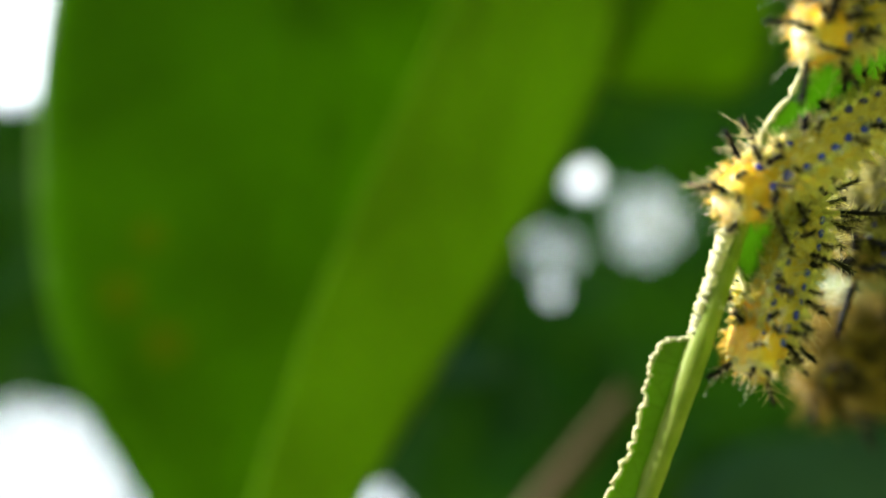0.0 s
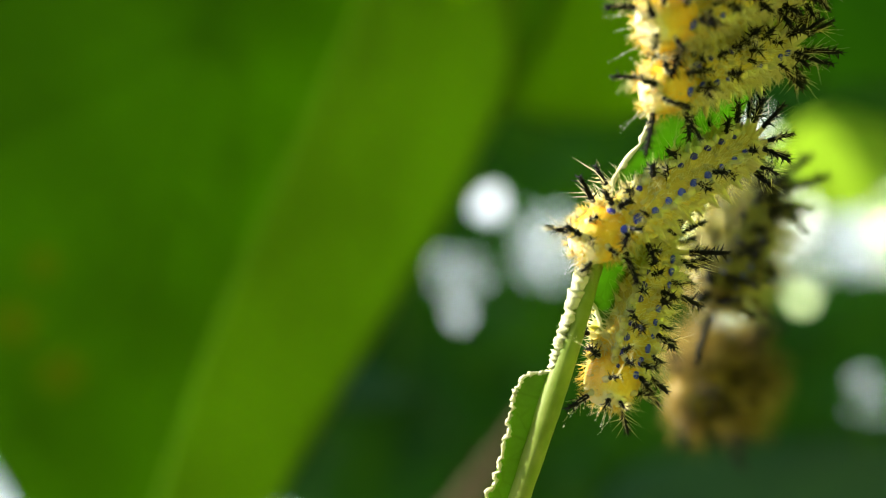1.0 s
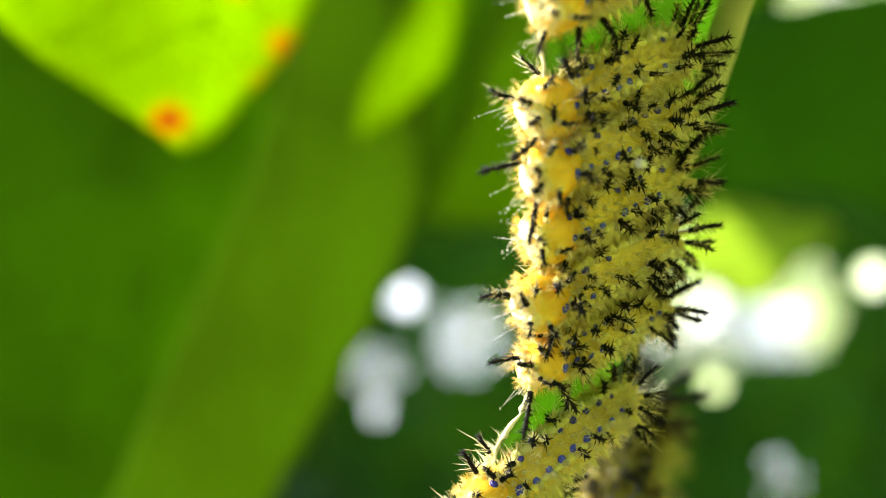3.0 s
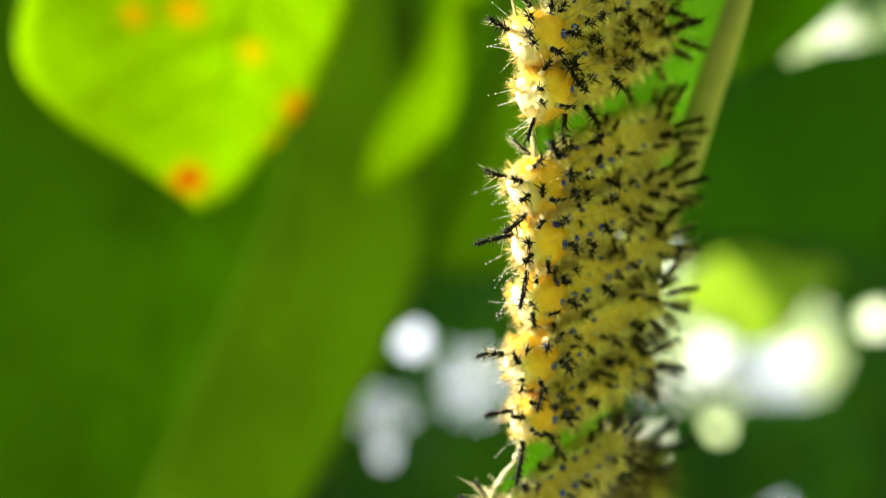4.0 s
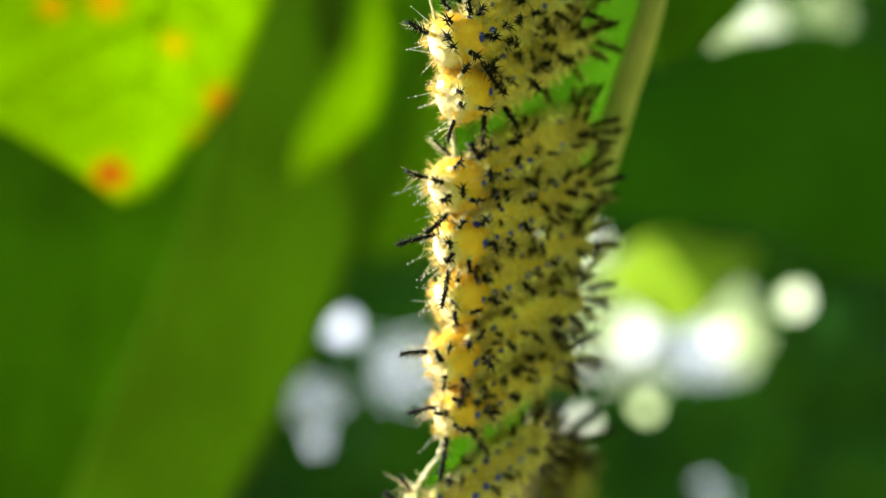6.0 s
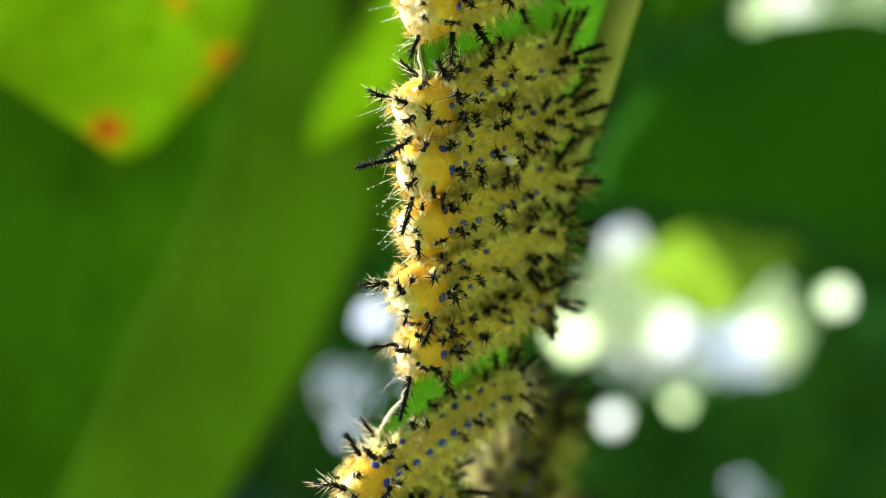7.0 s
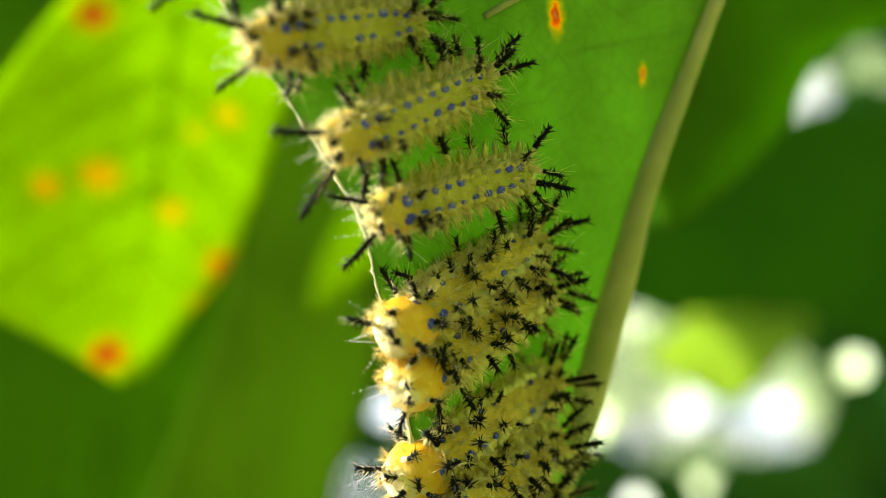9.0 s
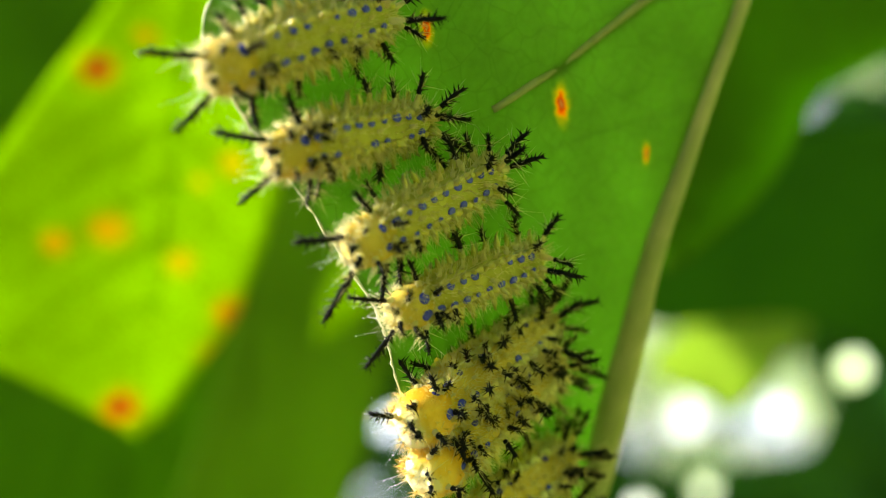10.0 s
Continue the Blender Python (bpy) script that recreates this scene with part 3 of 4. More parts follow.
for start, climb, reach in ((150, -15, 0.75), (166, -17, 0.7), (182, -18, 0.65)):
    bm = bmesh.new()
    line = []
    for q in range(19):
        f = q / 18
        i, j = start + climb * f * (0.6 + 0.4 * f), 44 - 43 * reach * f
        lo, hi = blade[int(i)], blade[min(190, int(i) + 1)]
        a = lo[int(j)].lerp(lo[min(44, int(j) + 1)], j % 1)
        b = hi[int(j)].lerp(hi[min(44, int(j) + 1)], j % 1)
        line.append(a.lerp(b, i % 1) * MM)
    tube(bm, line, [(0.11 - 0.004 * q) * MM for q in range(19)], 6)
    part("side_vein", bm, VEIN, leaf)
# the bare vein with a remnant of blade below the larvae
STALK = [(16.1, 109.2, -1.0), (13.9, 109.6, -8.0), (11.9, 109.6, -14.0), (9.5, 110.4, -21.7), (6.3, 111.2, -31.6), (3.8, 111.2, -39.1)]
bm = bmesh.new()
tube(bm, [curve_at(STALK, k / 40) * MM for k in range(41)], [(0.8 + 0.5 * math.sin(min(1.0, k / 18) * math.pi / 2) - 0.3 * max(0, k - 18) / 22 + 0.09 * noise.noise(Vector((k * 0.6, 0, 0)))) * MM for k in range(41)], 14)
part("bare_vein", bm, VEIN, leaf, "thick pale green vein stripped bare")
bm = bmesh.new()
line = [curve_at(STALK, 0.03 + 0.31 * k / 60) + Vector((-1.15 + rng.uniform(-0.15, 0.15), -0.35, rng.uniform(-0.1, 0.1))) for k in range(61)]
tube(bm, [p * MM for p in line], [(0.95 - 0.45 * k / 60 + 0.3 * noise.noise(Vector((0.4 * k, 9, 0))) + rng.uniform(-0.04, 0.06)) * MM for k, p in enumerate(line)], 6)
part("dry_edge", bm, RIM, leaf, "pale dried bitten edge")
OUTER = [(11.6, 109.2, -12.4), (8.3, 109.6, -13.3), (7.1, 109.6, -17.2), (5.7, 110.0, -23.4), (3.3, 110.4, -28.7), (0.9, 110.4, -36.1)]
INNER = [(12.1, 109.8, -13.2), (11.7, 110.0, -14.8), (10.5, 110.4, -18.3), (8.8, 110.8, -24.1), (7.1, 111.2, -29.3), (4.4, 111.2, -37.3)]
shred, scrap = loft_leaf("remnant", OUTER, INNER, 0.2, 110, 8, REMNANT, 0.35, 0.3, 9)
shred.parent = leaf
bm = bmesh.new()
border = [row[0] for row in scrap]
tube(bm, [(p + Vector((rng.uniform(-0.2, 0.2), -0.05, rng.uniform(-0.15, 0.15)))) * MM for p in border], [(0.23 + 0.14 * noise.noise(Vector((0.3 * k, 5, 0))) + rng.uniform(-0.09, 0.1)) * MM for k, p in enumerate(border)], 6)
part("dry_edge", bm, RIM, leaf, "pale dried bitten edge")


# ---- larvae ----
def spine_mesh(seed, length):
    """A black thorny spine along its own z: a thin shaft with stiff thorns and a star of them at its tip."""
    rng = random.Random(seed)
    bm = bmesh.new()
    n = 7
    sway = rng.uniform(-0.3, 0.3), rng.uniform(-0.3, 0.3)
    pts = [Vector((sway[0] * (k / n) ** 2 + 0.03 * rng.uniform(-1, 1), sway[1] * (k / n) ** 2 + 0.03 * rng.uniform(-1, 1), length * k / n)) * MM for k in range(n + 1)]
    tube(bm, pts, [(0.29 - 0.09 * k / n + 0.03 * rng.uniform(-1, 1)) * MM for k in range(n + 1)], 7)
    thorns = int(8 * length)
    for k in range(thorns):
        h = (k + rng.random()) / thorns
        w = 2.4 * k + rng.uniform(-0.5, 0.5)
        d = Vector((math.cos(w), math.sin(w), rng.uniform(0.15, 0.9))).normalized()
        spike(bm, curve_at(pts, 0.08 + 0.9 * h), d, rng.uniform(0.6, 1.3) * MM, 0.12 * MM, 4)
    for k in range(5):
        w = 1.26 * k + rng.uniform(-0.3, 0.3)
        d = Vector((0.6 * math.cos(w), 0.6 * math.sin(w), 1)).normalized()
        spike(bm, pts[-1], d, rng.uniform(0.5, 0.95) * MM, 0.11 * MM, 4)
    return mesh_of("spine", bm, BLACK)


SPINES = {size: [spine_mesh(10 * i + j, length) for j in range(4)] for i, (size, length) in enumerate((("long", 2.7), ("middle", 2.0), ("short", 1.3), ("tail", 3.3), ("horn", 4.6)))}
bm = bmesh.new()
bmesh.ops.create_icosphere(bm, subdivisions=2, radius=1, matrix=Matrix.Diagonal((1, 1, 0.4, 1)))
SPOT = mesh_of("spot", bm, BLUE)
DARK_SPOT = SPOT.copy()
DARK_SPOT.materials[0] = plain_material("indigo_spot", (0.02, 0.016, 0.16), (0.06, 0.06, 0.7), 1600.0, 0.3)
BOOK = [(0.20 + 0.095 * k, deg, "middle" if k in (0, 2, 5, 7) else "short", 0.06 * k - 0.65) for k in range(8) for deg in (66, 114)]
BOOK += [(0.26 + 0.12 * k, deg, "middle" if k in (0, 4, 5) else "short", 0.08 * k - 0.4) for k in range(6) for deg in (6, 174)]
TAIL = [(0.90, 35, "middle", 0.1), (0.90, 145, "middle", 0.2), (0.94, 70, "long", 0.2), (0.94, 110, "tail", 0.3), (0.97, 45, "long", 0.7), (0.97, 85, "tail", 0.6), (0.97, 135, "long", 0.8), (0.98, 165, "middle", 1.0), (0.98, 15, "middle", 0.8)]
FACE = [((-0.75, 0.6, 0.1), (-1.2, 0.6, 0.1), "horn"), ((-0.35, 0.55, 0.75), (-0.3, 0.5, 1.0), "short"), ((0.15, 0.9, 0.3), (-0.4, 1.0, 0.2), "long"), ((0.45, 0.35, 0.9), (0.2, 0.3, 1.0), "short"), ((-0.7, 0.15, 0.6), (-0.7, 0.3, 0.7), "short")]


def larva(head, tail, back, seed, fat=1.0, bend=0.0, label="", cover=None, thorny=1.0, pale=False, dotted=False):
    """A stinging slug caterpillar from its head to its tail (mm); back is the way its back faces."""
    rng = random.Random(seed)
    a, b = Vector(head), Vector(tail)
    length = (b - a).length
    x = (b - a).normalized()
    z = (Vector(back) - x * x.dot(Vector(back))).normalized()
    y = z.cross(x)
    root = new("caterpillar")
    root.matrix_world = Matrix.Translation(a * MM) @ Matrix((x, y, z)).transposed().to_4x4()
    tagged(root, label or "yellow-green slug caterpillar with black spines on the leaf edge", "caterpillar", "caterpillars along the leaf edge")
    wide, high = 2.75 * fat, 2.35 * fat

    def skin(s, deg, lift=0.0):
        """A point of the skin and the way out of it; s from 0 at the head to 1 at the tail."""
        w = radians(deg)
        full = (1 - abs(2 * s - 1) ** 4.5) ** 0.55 * (1.06 - 0.22 * max(0, s - 0.3)) * (0.88 + 0.12 * min(1.0, s / 0.34) ** 2)
        ring = 1 + 0.045 * math.cos(2 * math.pi * 10 * s)
        ridge = 1 + 0.05 * math.cos(6 * w) * max(0.0, math.sin(w) + 0.3)
        r = max(full, 0.02) * ring * ridge
        p = Vector((length * s, wide * r * math.cos(w), high * r * math.sin(w) * (1 if math.sin(w) > 0 else 0.75)))
        p.y += bend * 4 * s * (1 - s)
        n = Vector((0, math.cos(w) / wide, math.sin(w) / high)).normalized()
        return p + n * lift, n

    bm = bmesh.new()
    rows, sides = 44, 30
    rings = []
    for i in range(rows + 1):
        s = 0.5 - 0.5 * math.cos(math.pi * (0.03 + 0.94 * i / rows))
        ring = []
        for k in range(sides):
            p, n = skin(s, 360 * k / sides)
            p += n * 0.12 * noise.noise(p * 1.1 + Vector((seed, 0, 0)))
            ring.append(bm.verts.new(p * MM))
        rings.append(ring)
    for r, o in zip(rings, rings[1:]):
        for k in range(sides):
            bm.faces.new((r[k], r[(k + 1) % sides], o[(k + 1) % sides], o[k]))
    bm.faces.new(rings[0][::-1])
    bm.faces.new(rings[-1])
    bmesh.ops.recalc_face_normals(bm, faces=bm.faces)
    part("body", bm, cover or (PALE_SKIN if pale else SKIN), root)
    # four knobbly ridges along the back and flanks
    for deg in (5, 56, 124, 175):
        bm = bmesh.new()
        line = [skin(0.16 + 0.8 * k / 48, deg, -0.12)[0] for k in range(49)]
        tube(bm, [p * MM for p in line], [(0.40 + 0.12 * math.cos(2 * math.pi * 11 * k / 48)) * fat * MM for k in range(49)], 8)
        for i in range(11):
            p, n = skin(0.18 + 0.074 * i, deg + rng.uniform(-3, 3))
            d = (n + Vector((0.05 * i - 0.3 + rng.uniform(-0.2, 0.2), rng.uniform(-0.15, 0.15), 0))).normalized()
            tall = (0.65 if i < 2 else rng.uniform(0.8, 1.25)) * (1.5 if deg in (5, 175) else 1.0)
            tube(bm, [(p + d * tall * h) * MM for h in (-0.3, 0.1, 0.5, 0.8, 1.0)], [r * 0.44 * fat * MM for r in (1.0, 1.0, 0.8, 0.5, 0.12)], 7)
            for k in range(9):
                e = (d + Vector((rng.gauss(0, 0.6), rng.gauss(0, 0.6), rng.gauss(0, 0.6)))).normalized()
                spike(bm, (p + d * tall * rng.uniform(0.3, 0.95)) * MM, e, rng.uniform(0.5, 1.0) * MM, 0.1 * MM, 4)
        part("ridge", bm, cover or (PALE_RIDGE if pale else RIDGE), root)
    # the swollen hood over the head
    bm = bmesh.new()
    bmesh.ops.create_icosphere(bm, subdivisions=5, radius=1)

    def hood(q):
        lump = 1 + 0.11 * noise.noise(q * 1.3 + Vector((seed * 3.1, 0, 0)))
        front = max(0.0, -q.x - 0.3)
        lump += 0.05 * front * noise.noise(q * 7 + Vector((seed, 0, 0)))
        s = Vector([math.copysign(abs(c) ** 0.93, c) for c in q])
        lobe = 1 + 0.12 * front * (abs(s.y) - 0.5)
        small = 0.6 if cover else 1.0
        lump *= small
        return Vector((3.7 * fat ** 0.5 * s.x * lump * lobe + 3.0, wide * 0.98 * s.y * lump + bend * 0.35, high * 1.0 * s.z * lump * (1 if s.z > 0 else 0.75)))

    for v in bm.verts:
        v.co = hood(v.co.copy()) * MM
    cap = part("hood", bm, cover or (PALE_HEAD if pale else HEAD), root, "pale yellow hood" if pale else "smooth orange-yellow hood")
    bm = bmesh.new()
    for k in range(80):
        a, h = rng.uniform(0, 2 * math.pi), rng.uniform(-1.0, 0.5)
        q = Vector((h, math.cos(a) * (1 - h * h) ** 0.5, math.sin(a) * (1 - h * h) ** 0.5))
        p, d = hood(q), (q + Vector((-0.25, 0, 0))).normalized()
        bald = h > -0.8 and math.sin(a) > 0.45 and not cover
        if not bald:
            spike(bm, (p - d * 0.15) * MM, d, rng.uniform(0.35, 0.7) * (1.6 if cover else 1.0) * MM, 0.17 * MM, 6)
        for i in range(9 if bald else 14):
            e = (d + 0.9 * Vector((rng.gauss(0, 0.6), rng.gauss(0, 0.6), rng.gauss(0, 0.6)))).normalized()
            spike(bm, (p + d * (0.0 if bald else 0.1)) * MM, e, rng.uniform(0.4, 1.5) * (0.5 if bald else 2.2 if cover else 1.0) * MM, (0.03 if bald else 0.034) * MM)
    part("fringe", bm, TAN_FUZZ if cover else FUZZ if pale else HOOD_FUZZ, cap, "pale fuzzy fringe on the hood")
    # pale bristles in rows between the ridges
    bm = bmesh.new()
    for i in range(12):
        for deg in (30, 150, 90, -12, 192):
            s = 0.15 + 0.072 * i
            if deg == 90 and pale and i % 3:
                continue
            p, n = skin(s, deg + rng.uniform(-5, 5))
            d = (n + Vector((rng.uniform(-0.2, 0.35), 0, 0))).normalized()
            big = rng.uniform(0.4, 0.6) if s < 0.28 else rng.uniform(0.5, 0.9) if deg == 90 else rng.uniform(0.8, 1.3)
            spike(bm, p * MM, d, 1.1 * big * MM, 0.32 * big * MM, 7)
            for k in range(20):
                e = (d + 1.0 * Vector((rng.gauss(0, 0.6), rng.gauss(0, 0.6), rng.gauss(0, 0.6)))).normalized()
                spike(bm, (p + d * rng.uniform(0.1, 0.6) * big) * MM, e, rng.uniform(0.6, 1.5) * min(1.3, max(0.7, big)) * MM, rng.uniform(0.035, 0.065) * MM)
    for k in range(700 if pale else 1500):
        s, deg = rng.uniform(0.14, 1.0), rng.uniform(-20, 200)
        p, n = skin(s, deg)
        e = (n + Vector((2.5 * (s - 0.5) ** 3 * 4, 0, 0)) + 0.5 * Vector((rng.gauss(0, 0.5), rng.gauss(0, 0.5), rng.gauss(0, 0.5)))).normalized()
        spike(bm, p * MM, e, rng.choice((0.5, 0.7, 0.9, 1.3, 2.2)) * rng.uniform(0.8, 1.2) * MM, 0.05 * MM)
    for k in range(70):
        p, n = skin(rng.uniform(0.0, 0.12), rng.uniform(-30, 210))
        e = (0.6 * n + Vector((-0.9, 0, 0)) + 0.7 * Vector((rng.gauss(0, 0.5), rng.gauss(0, 0.5), rng.gauss(0, 0.5)))).normalized()
        spike(bm, p * MM, e, rng.uniform(0.9, 2.9) * MM, 0.024 * MM)
    for k in range(120 if dotted else 900 if cover else 60):
        p, n = skin(rng.uniform(0.12, 0.98), rng.choice((-10, 20, 50, 130, 160, 190)) + rng.uniform(-14, 14))
        e = (n + 0.9 * Vector((rng.gauss(0, 0.5), rng.gauss(0, 0.5), rng.gauss(0, 0.5)))).normalized()
        spike(bm, p * MM, e, rng.uniform(1.8, 3.4) * (1.5 * fat if cover else 1.0) * MM, (0.11 if cover else 0.055) * MM)
    fuzz = bm
    # long hairs strung with dew
    bm = bmesh.new()
    for k in range(9):
        q = Vector((-1, rng.uniform(-1.0, 1.0), rng.uniform(-0.6, 0.6))).normalized()
        p, d = hood(q), (q + Vector((-0.4, rng.uniform(-0.9, 0.9), rng.uniform(-0.7, 0.5)))).normalized()
        far = rng.uniform(1.2, 4.6)
        spike(bm, p * MM, d, far * MM, 0.028 * MM)
        for j in range(4):
            bmesh.ops.create_icosphere(bm, subdivisions=1, radius=rng.uniform(0.035, 0.10) * MM, matrix=Matrix.Translation((p + d * far * (0.3 + 0.2 * j + rng.uniform(0, 0.15))) * MM))
    part("dewy_hairs", bm, DEW, cap, "long hairs strung with dew")
    # black spines
    stray = [(0.2 + 0.78 * rng.random() ** 0.7, rng.uniform(35, 150), rng.choice(("short", "middle", "middle")), rng.uniform(-0.9, 0.0)) for k in range(0 if pale or dotted else 10)]

    def plant(p, d, size, out=0.5):
        """A black spine on a pale fleshy finger, with long fine hairs about it."""
        d = d.normalized()
        ob = new("spine", rng.choice(SPINES[size]))
        ob.parent = root
        ob.matrix_basis = Matrix.Translation((p + d * out) * MM) @ d.to_track_quat("Z", "Y").to_matrix().to_4x4() @ Matrix.Scale(thorny * rng.uniform(0.85, 1.25), 4)
        tube(fuzz, [(p + d * h) * MM for h in (-0.3, 0.3 * out, 0.8 * out, out + 0.25)], [r * MM for r in (0.5, 0.36, 0.27, 0.17)], 7)
        for k in range(12):
            e = (d + 0.8 * Vector((rng.gauss(0, 0.6), rng.gauss(0, 0.6), rng.gauss(0, 0.6)))).normalized()
            spike(fuzz, (p + d * rng.uniform(0.0, out + 0.6)) * MM, e, rng.uniform(0.6, 1.5) * MM, 0.05 * MM)
        for k in range(11):
            e = (d + 0.9 * Vector((rng.gauss(0, 0.6), rng.gauss(0, 0.6), rng.gauss(0, 0.6)))).normalized()
            spike(fuzz, (p + d * (out + rng.uniform(0.0, 1.5))) * MM, e, rng.uniform(1.3, 3.4) * MM, 0.05 * MM)

    for q, d, size in FACE:
        for side in (-1, 1):
            at = Vector((q[0], side * q[1], q[2])).normalized()
            if size == "horn" and not pale and not dotted and rng.random() < 0.4:
                continue
            loose = 0.25 if pale else 0.6
            stir = Vector((rng.uniform(-loose, loose), rng.uniform(-loose, loose), rng.uniform(-loose, loose)))
            plant(hood(at) * 0.97 if not pale else hood(at), Vector((d[0], side * d[1], d[2])) + stir, "long" if size == "horn" and (dotted or not pale and rng.random() < 0.5) else size)
    for s, deg, size, lean in BOOK + TAIL + stray:
        bare = (0.85 if pale == (30 < deg < 150) else 0.62 if pale else 0.5 if dotted else 0.22) if 0.3 < s < 0.8 else 0.38 if pale else 0.06
        if rng.random() < bare:
            continue
        p, n = skin(max(0.015, min(0.985, s + rng.uniform(-0.03, 0.03))), deg + rng.uniform(-12, 12))
        plant(p, n + Vector((lean + rng.uniform(-0.25, 0.25), rng.uniform(-0.4, 0.4), rng.uniform(-0.25, 0.25))), size, (1.5 if s > 0.88 else 1.0 if abs(deg - 90) > 50 else 0.6) * rng.uniform(0.7, 1.4))
    # The larva darkened for shade passes its skin colour to its bristles.
    part("bristles", fuzz, (SHADE_SKIN if cover == SHADE_SKIN else TAN_FUZZ) if cover else FUZZ, root, "tan bristles" if cover else "pale yellow-green bristles")
    # blue spots
    for deg in (66, 114):
        for i in range(10):
            s = 0.16 + 0.078 * i
            p, n = skin(s, deg + (rng.uniform(-2, 2)), 0.10 if s > 0.22 else 0.24)
            if i > 2 and rng.random() < (0.1 if pale or dotted else 0.55):
                continue
            ob = new("spot", SPOT if deg == 114 or pale else DARK_SPOT)
            ob.parent = root
            r = (0.56 if i < 2 else 0.45) * rng.uniform(0.75, 1.25)
            ob.matrix_basis = Matrix.Translation(p * MM) @ n.to_track_quat("Z", "Y").to_matrix().to_4x4() @ Matrix.Scale(r * MM, 4)
    return root


BACK = (0.27, -0.92, -0.12)
ROLLED = (0.16, -0.93, 0.06)
TOP = (0.45, -0.82, -0.30)
larva((40.2, 172.0, -23.3), (50.3, 189.6, -15.7), (0.3, -0.95, -0.1), 1, 1.7, 0.4, "blurred orange-tinged slug caterpillar behind the others", SHADED_TAN, 1.7)
larva((50.0, 184.4, -25.4), (60.2, 202.0, -15.0), (0.3, -0.95, -0.1), 2, 1.8, 0.4, "blurred orange-tinged slug caterpillar behind the others", SHADED_TAN, 1.7)
larva((34.0, 134.0, -5.5), (45.0, 146.0, 11.0), BACK, 3, 1.55, 0.4, "blurred spiny slug caterpillar behind the leaf, coloured dark for shade", SHADE_SKIN, 1.6)
larva((17.4, 110.8, -15.5), (24.8, 116.4, 2.2), BACK, 4, 1.16, 0.4, "slug caterpillar hanging lowest beside the bare vein", dotted=True)
larva((14.4, 107.6, 0.5), (34.9, 115.2, 13.3), (0.10, -0.88, 0.22), 5, 1.09, 0.4, "slug caterpillar with a yellow hood above the bare leaf vein", dotted=True)
larva((20.6, 104.4, 16.0), (39.1, 115.4, 24.2), BACK, 6, 1.04, 0.4)
larva((19.9, 102.0, 22.1), (39.7, 113.0, 31.5), BACK, 7, 1.17, 0.4)
larva((20.8, 100.4, 29.2), (40.5, 111.4, 38.9), BACK, 8, 1.17, 0.4)
larva((20.7, 98.0, 35.4), (40.8, 109.0, 45.6), BACK, 9, 1.19, 0.4)
larva((20.7, 98.0, 41.8), (41.1, 109.0, 52.7), ROLLED, 10, 1.3, 0.4, "slug caterpillar with a large bright yellow hood below a gap")
larva((21.2, 93.2, 51.6), (39.8, 104.2, 64.0), BACK, 11, 1.21, 0.4)
larva((20.3, 91.0, 56.7), (38.9, 102.0, 68.4), ROLLED, 12, 1.21, 0.4)
larva((19.2, 86.8, 68.7), (37.5, 94.8, 75.3), TOP, 13, 0.88, 0.4, pale=True)
larva((15.4, 82.8, 74.9), (33.2, 90.8, 84.7), TOP, 14, 0.96, 0.4, pale=True)
larva((8.4, 78.8, 84.1), (25.4, 86.8, 89.5), TOP, 15, 0.94, 0.4, pale=True)
larva((3.1, 74.8, 91.5), (22.2, 83.2, 100.6), TOP, 16, 1.04, 0.4, "pale slug caterpillar at the upper end of the leaf edge", pale=True)

bm = bmesh.new()
for k in range(9):
    w = 0.7 * k
    spike(bm, Vector((0, 0, 0)), Vector((math.cos(w), math.sin(w), 0.35)).normalized(), 1.0 * MM, 0.34 * MM, 5)
flake = part("flake", bm, plain_material("white_flake", (0.7, 0.7, 0.68), (0.85, 0.85, 0.83), 900.0, 0.5))
flake.matrix_world = Matrix.Translation(Vector((31.9, 97.2, 36.9)) * MM) @ pose(0, 0, 0, 70, 0, 0)
tagged(flake, "white shed flake caught on a caterpillar spine", "flake")


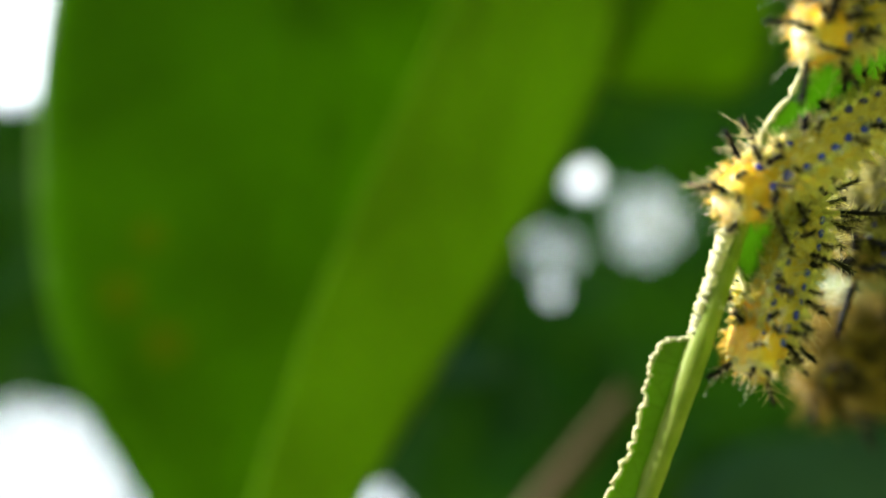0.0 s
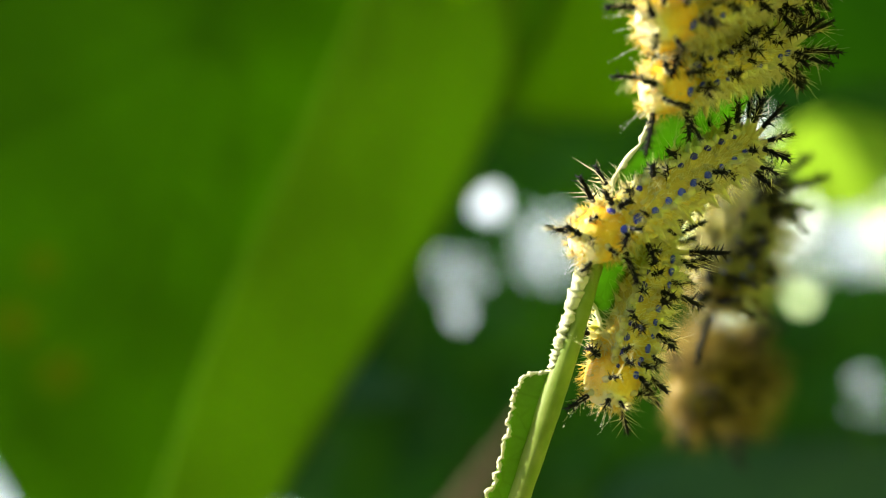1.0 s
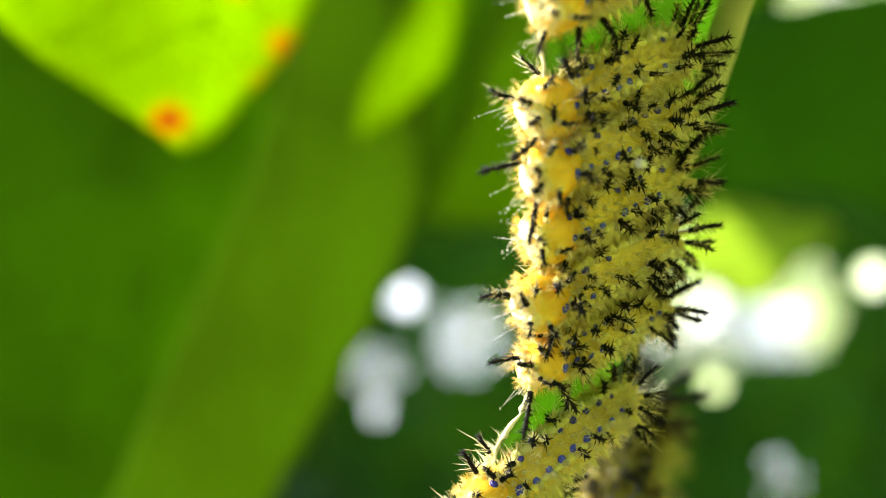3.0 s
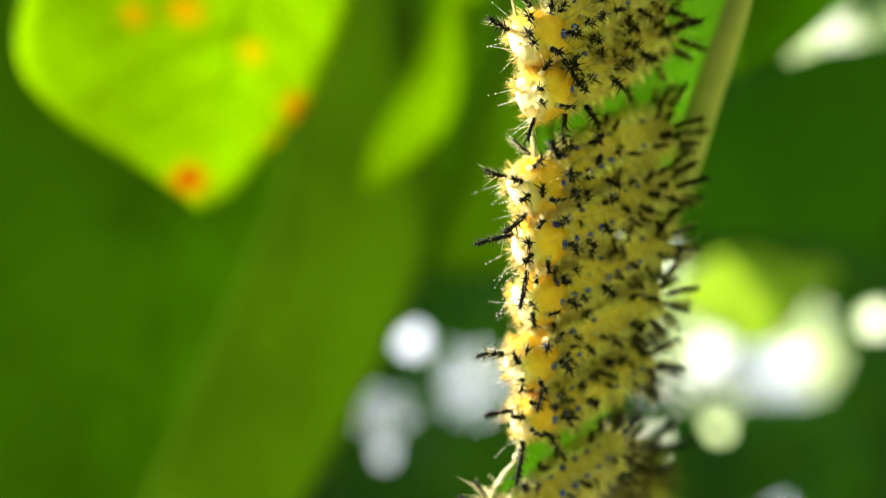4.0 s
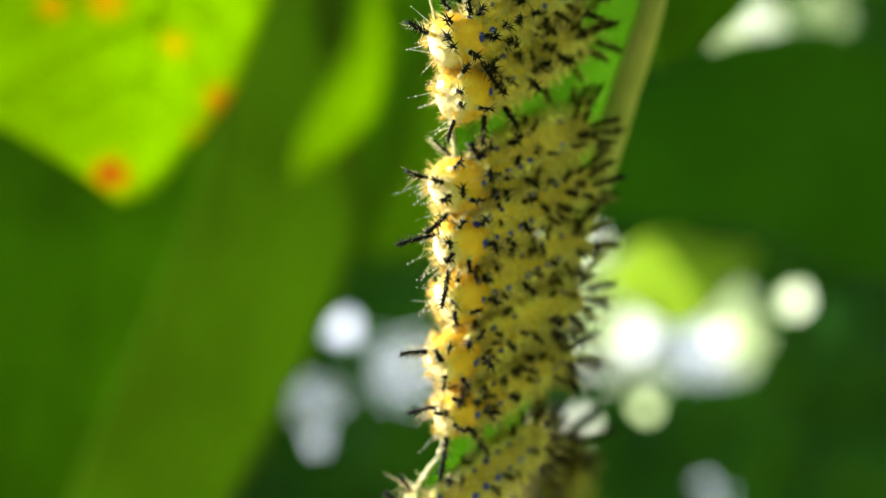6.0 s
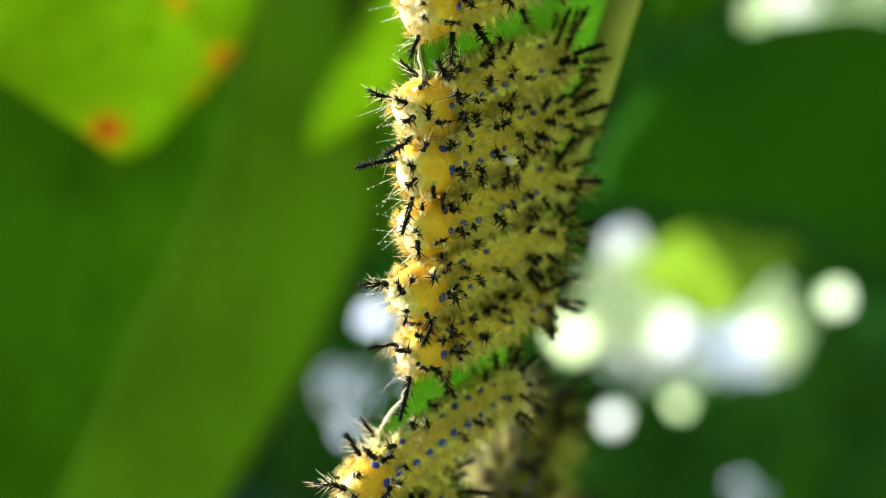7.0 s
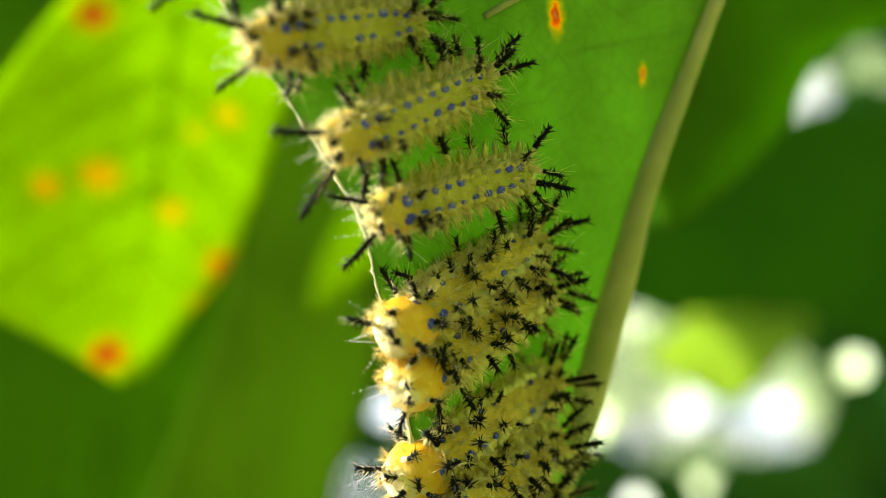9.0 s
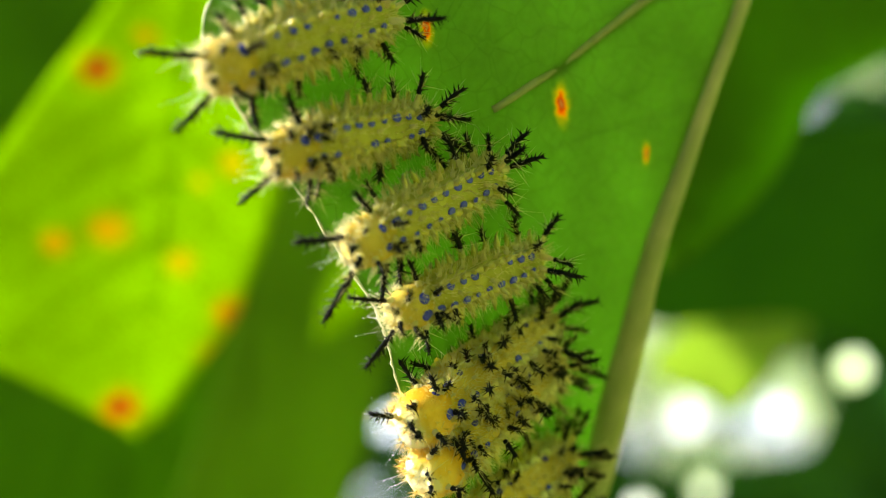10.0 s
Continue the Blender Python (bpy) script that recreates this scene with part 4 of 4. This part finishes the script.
# ---- an unseen frond, added and keyed to shade the yellowing leaf ----
FROND = leaf_material("frond", (0.05, 0.13, 0.01), (0.09, 0.20, 0.015), (0.20, 0.42, 0.02), 0.5, 60.0, vein=0.1)
frond = new("unseen_shade_frond")
tagged(frond, "unseen feathery frond added to shade the yellowing leaf", "fern")
bm = bmesh.new()
tube(bm, [Vector((0, 300 * k / 24 - 150, 6 * math.sin(k * 0.13))) * MM for k in range(25)], [(1.6 - 0.05 * k) * MM for k in range(25)], 8)
part("rachis", bm, FROND, frond)
bm = bmesh.new()
foot = SUN.to_track_quat("Z", "Y").to_matrix().inverted() @ Vector((0, 0, -1))
tube(bm, [(Vector((0, -0.15, 0)) + foot * 1.75 * k / 20) for k in range(21)], [(1.6 + 0.12 * k) * MM for k in range(21)], 8)
part("stalk", bm, FROND, frond, "tall brownish green stalk")
bm = bmesh.new()
rows = []
for k in range(11):
    f = k / 10
    half = 4.1 * math.sin(math.pi * (0.12 + 0.86 * f)) ** 0.6
    rows.append([bm.verts.new(Vector((85 * f, side * half + 14 * f * f, (1.2 if side else 0.0) - 5 * f * f)) * MM) for side in (-1, 0, 1)])
for r, q in zip(rows, rows[1:]):
    for k in range(2):
        bm.faces.new((r[k], q[k], q[k + 1], r[k + 1]))
bmesh.ops.solidify(bm, geom=bm.faces[:], thickness=0.3 * MM)
LEAFLET = mesh_of("leaflet", bm, FROND)
rng = random.Random(77)
for k in range(30):
    for side in (-1, 1):
        ob = new("leaflet", LEAFLET)
        ob.parent = frond
        long = 0.35 + 0.75 * math.sin(math.pi * (0.1 + 0.85 * k / 29)) + rng.uniform(-0.05, 0.05)
        ob.matrix_basis = Matrix.Translation(Vector((0, (9.6 * k - 142), 0)) * MM) @ Matrix.Rotation(rng.uniform(-0.08, 0.08), 4, "Z") @ Matrix.Diagonal((side * long, 1, 1, 1))


def sway(drift, lean):
    """The added frond's pose: how far it is lifted up out of the sun's way (m), and its lean in degrees."""
    place = Vector((-0.030, 0.208, 0.115)) + SUN * 1.5 + Vector((0, 0, drift))
    return Matrix.Translation(place) @ SUN.to_track_quat("Z", "Y").to_matrix().to_4x4() @ pose(0, 0, 0, 0, 0, lean)


def motions():
    # Keys time the added shade: lowered into the sun near 7 and 8 s.
    walk(frond, [(t, sway(drift, lean)) for t, drift, lean in (
        (0, 0.27, 6), (1.5, 0.29, 9), (3.2, 0.28, 5), (5.0, 0.27, 8), (5.8, 0.22, 6), (6.6, 0.03, 0), (7.0, 0.0, -2), (7.5, 0.12, 2),
        (7.9, 0.01, -2), (8.2, 0.03, -1), (8.6, 0.13, 3), (9.0, 0.25, 7), (10, 0.28, 8))])


motions()
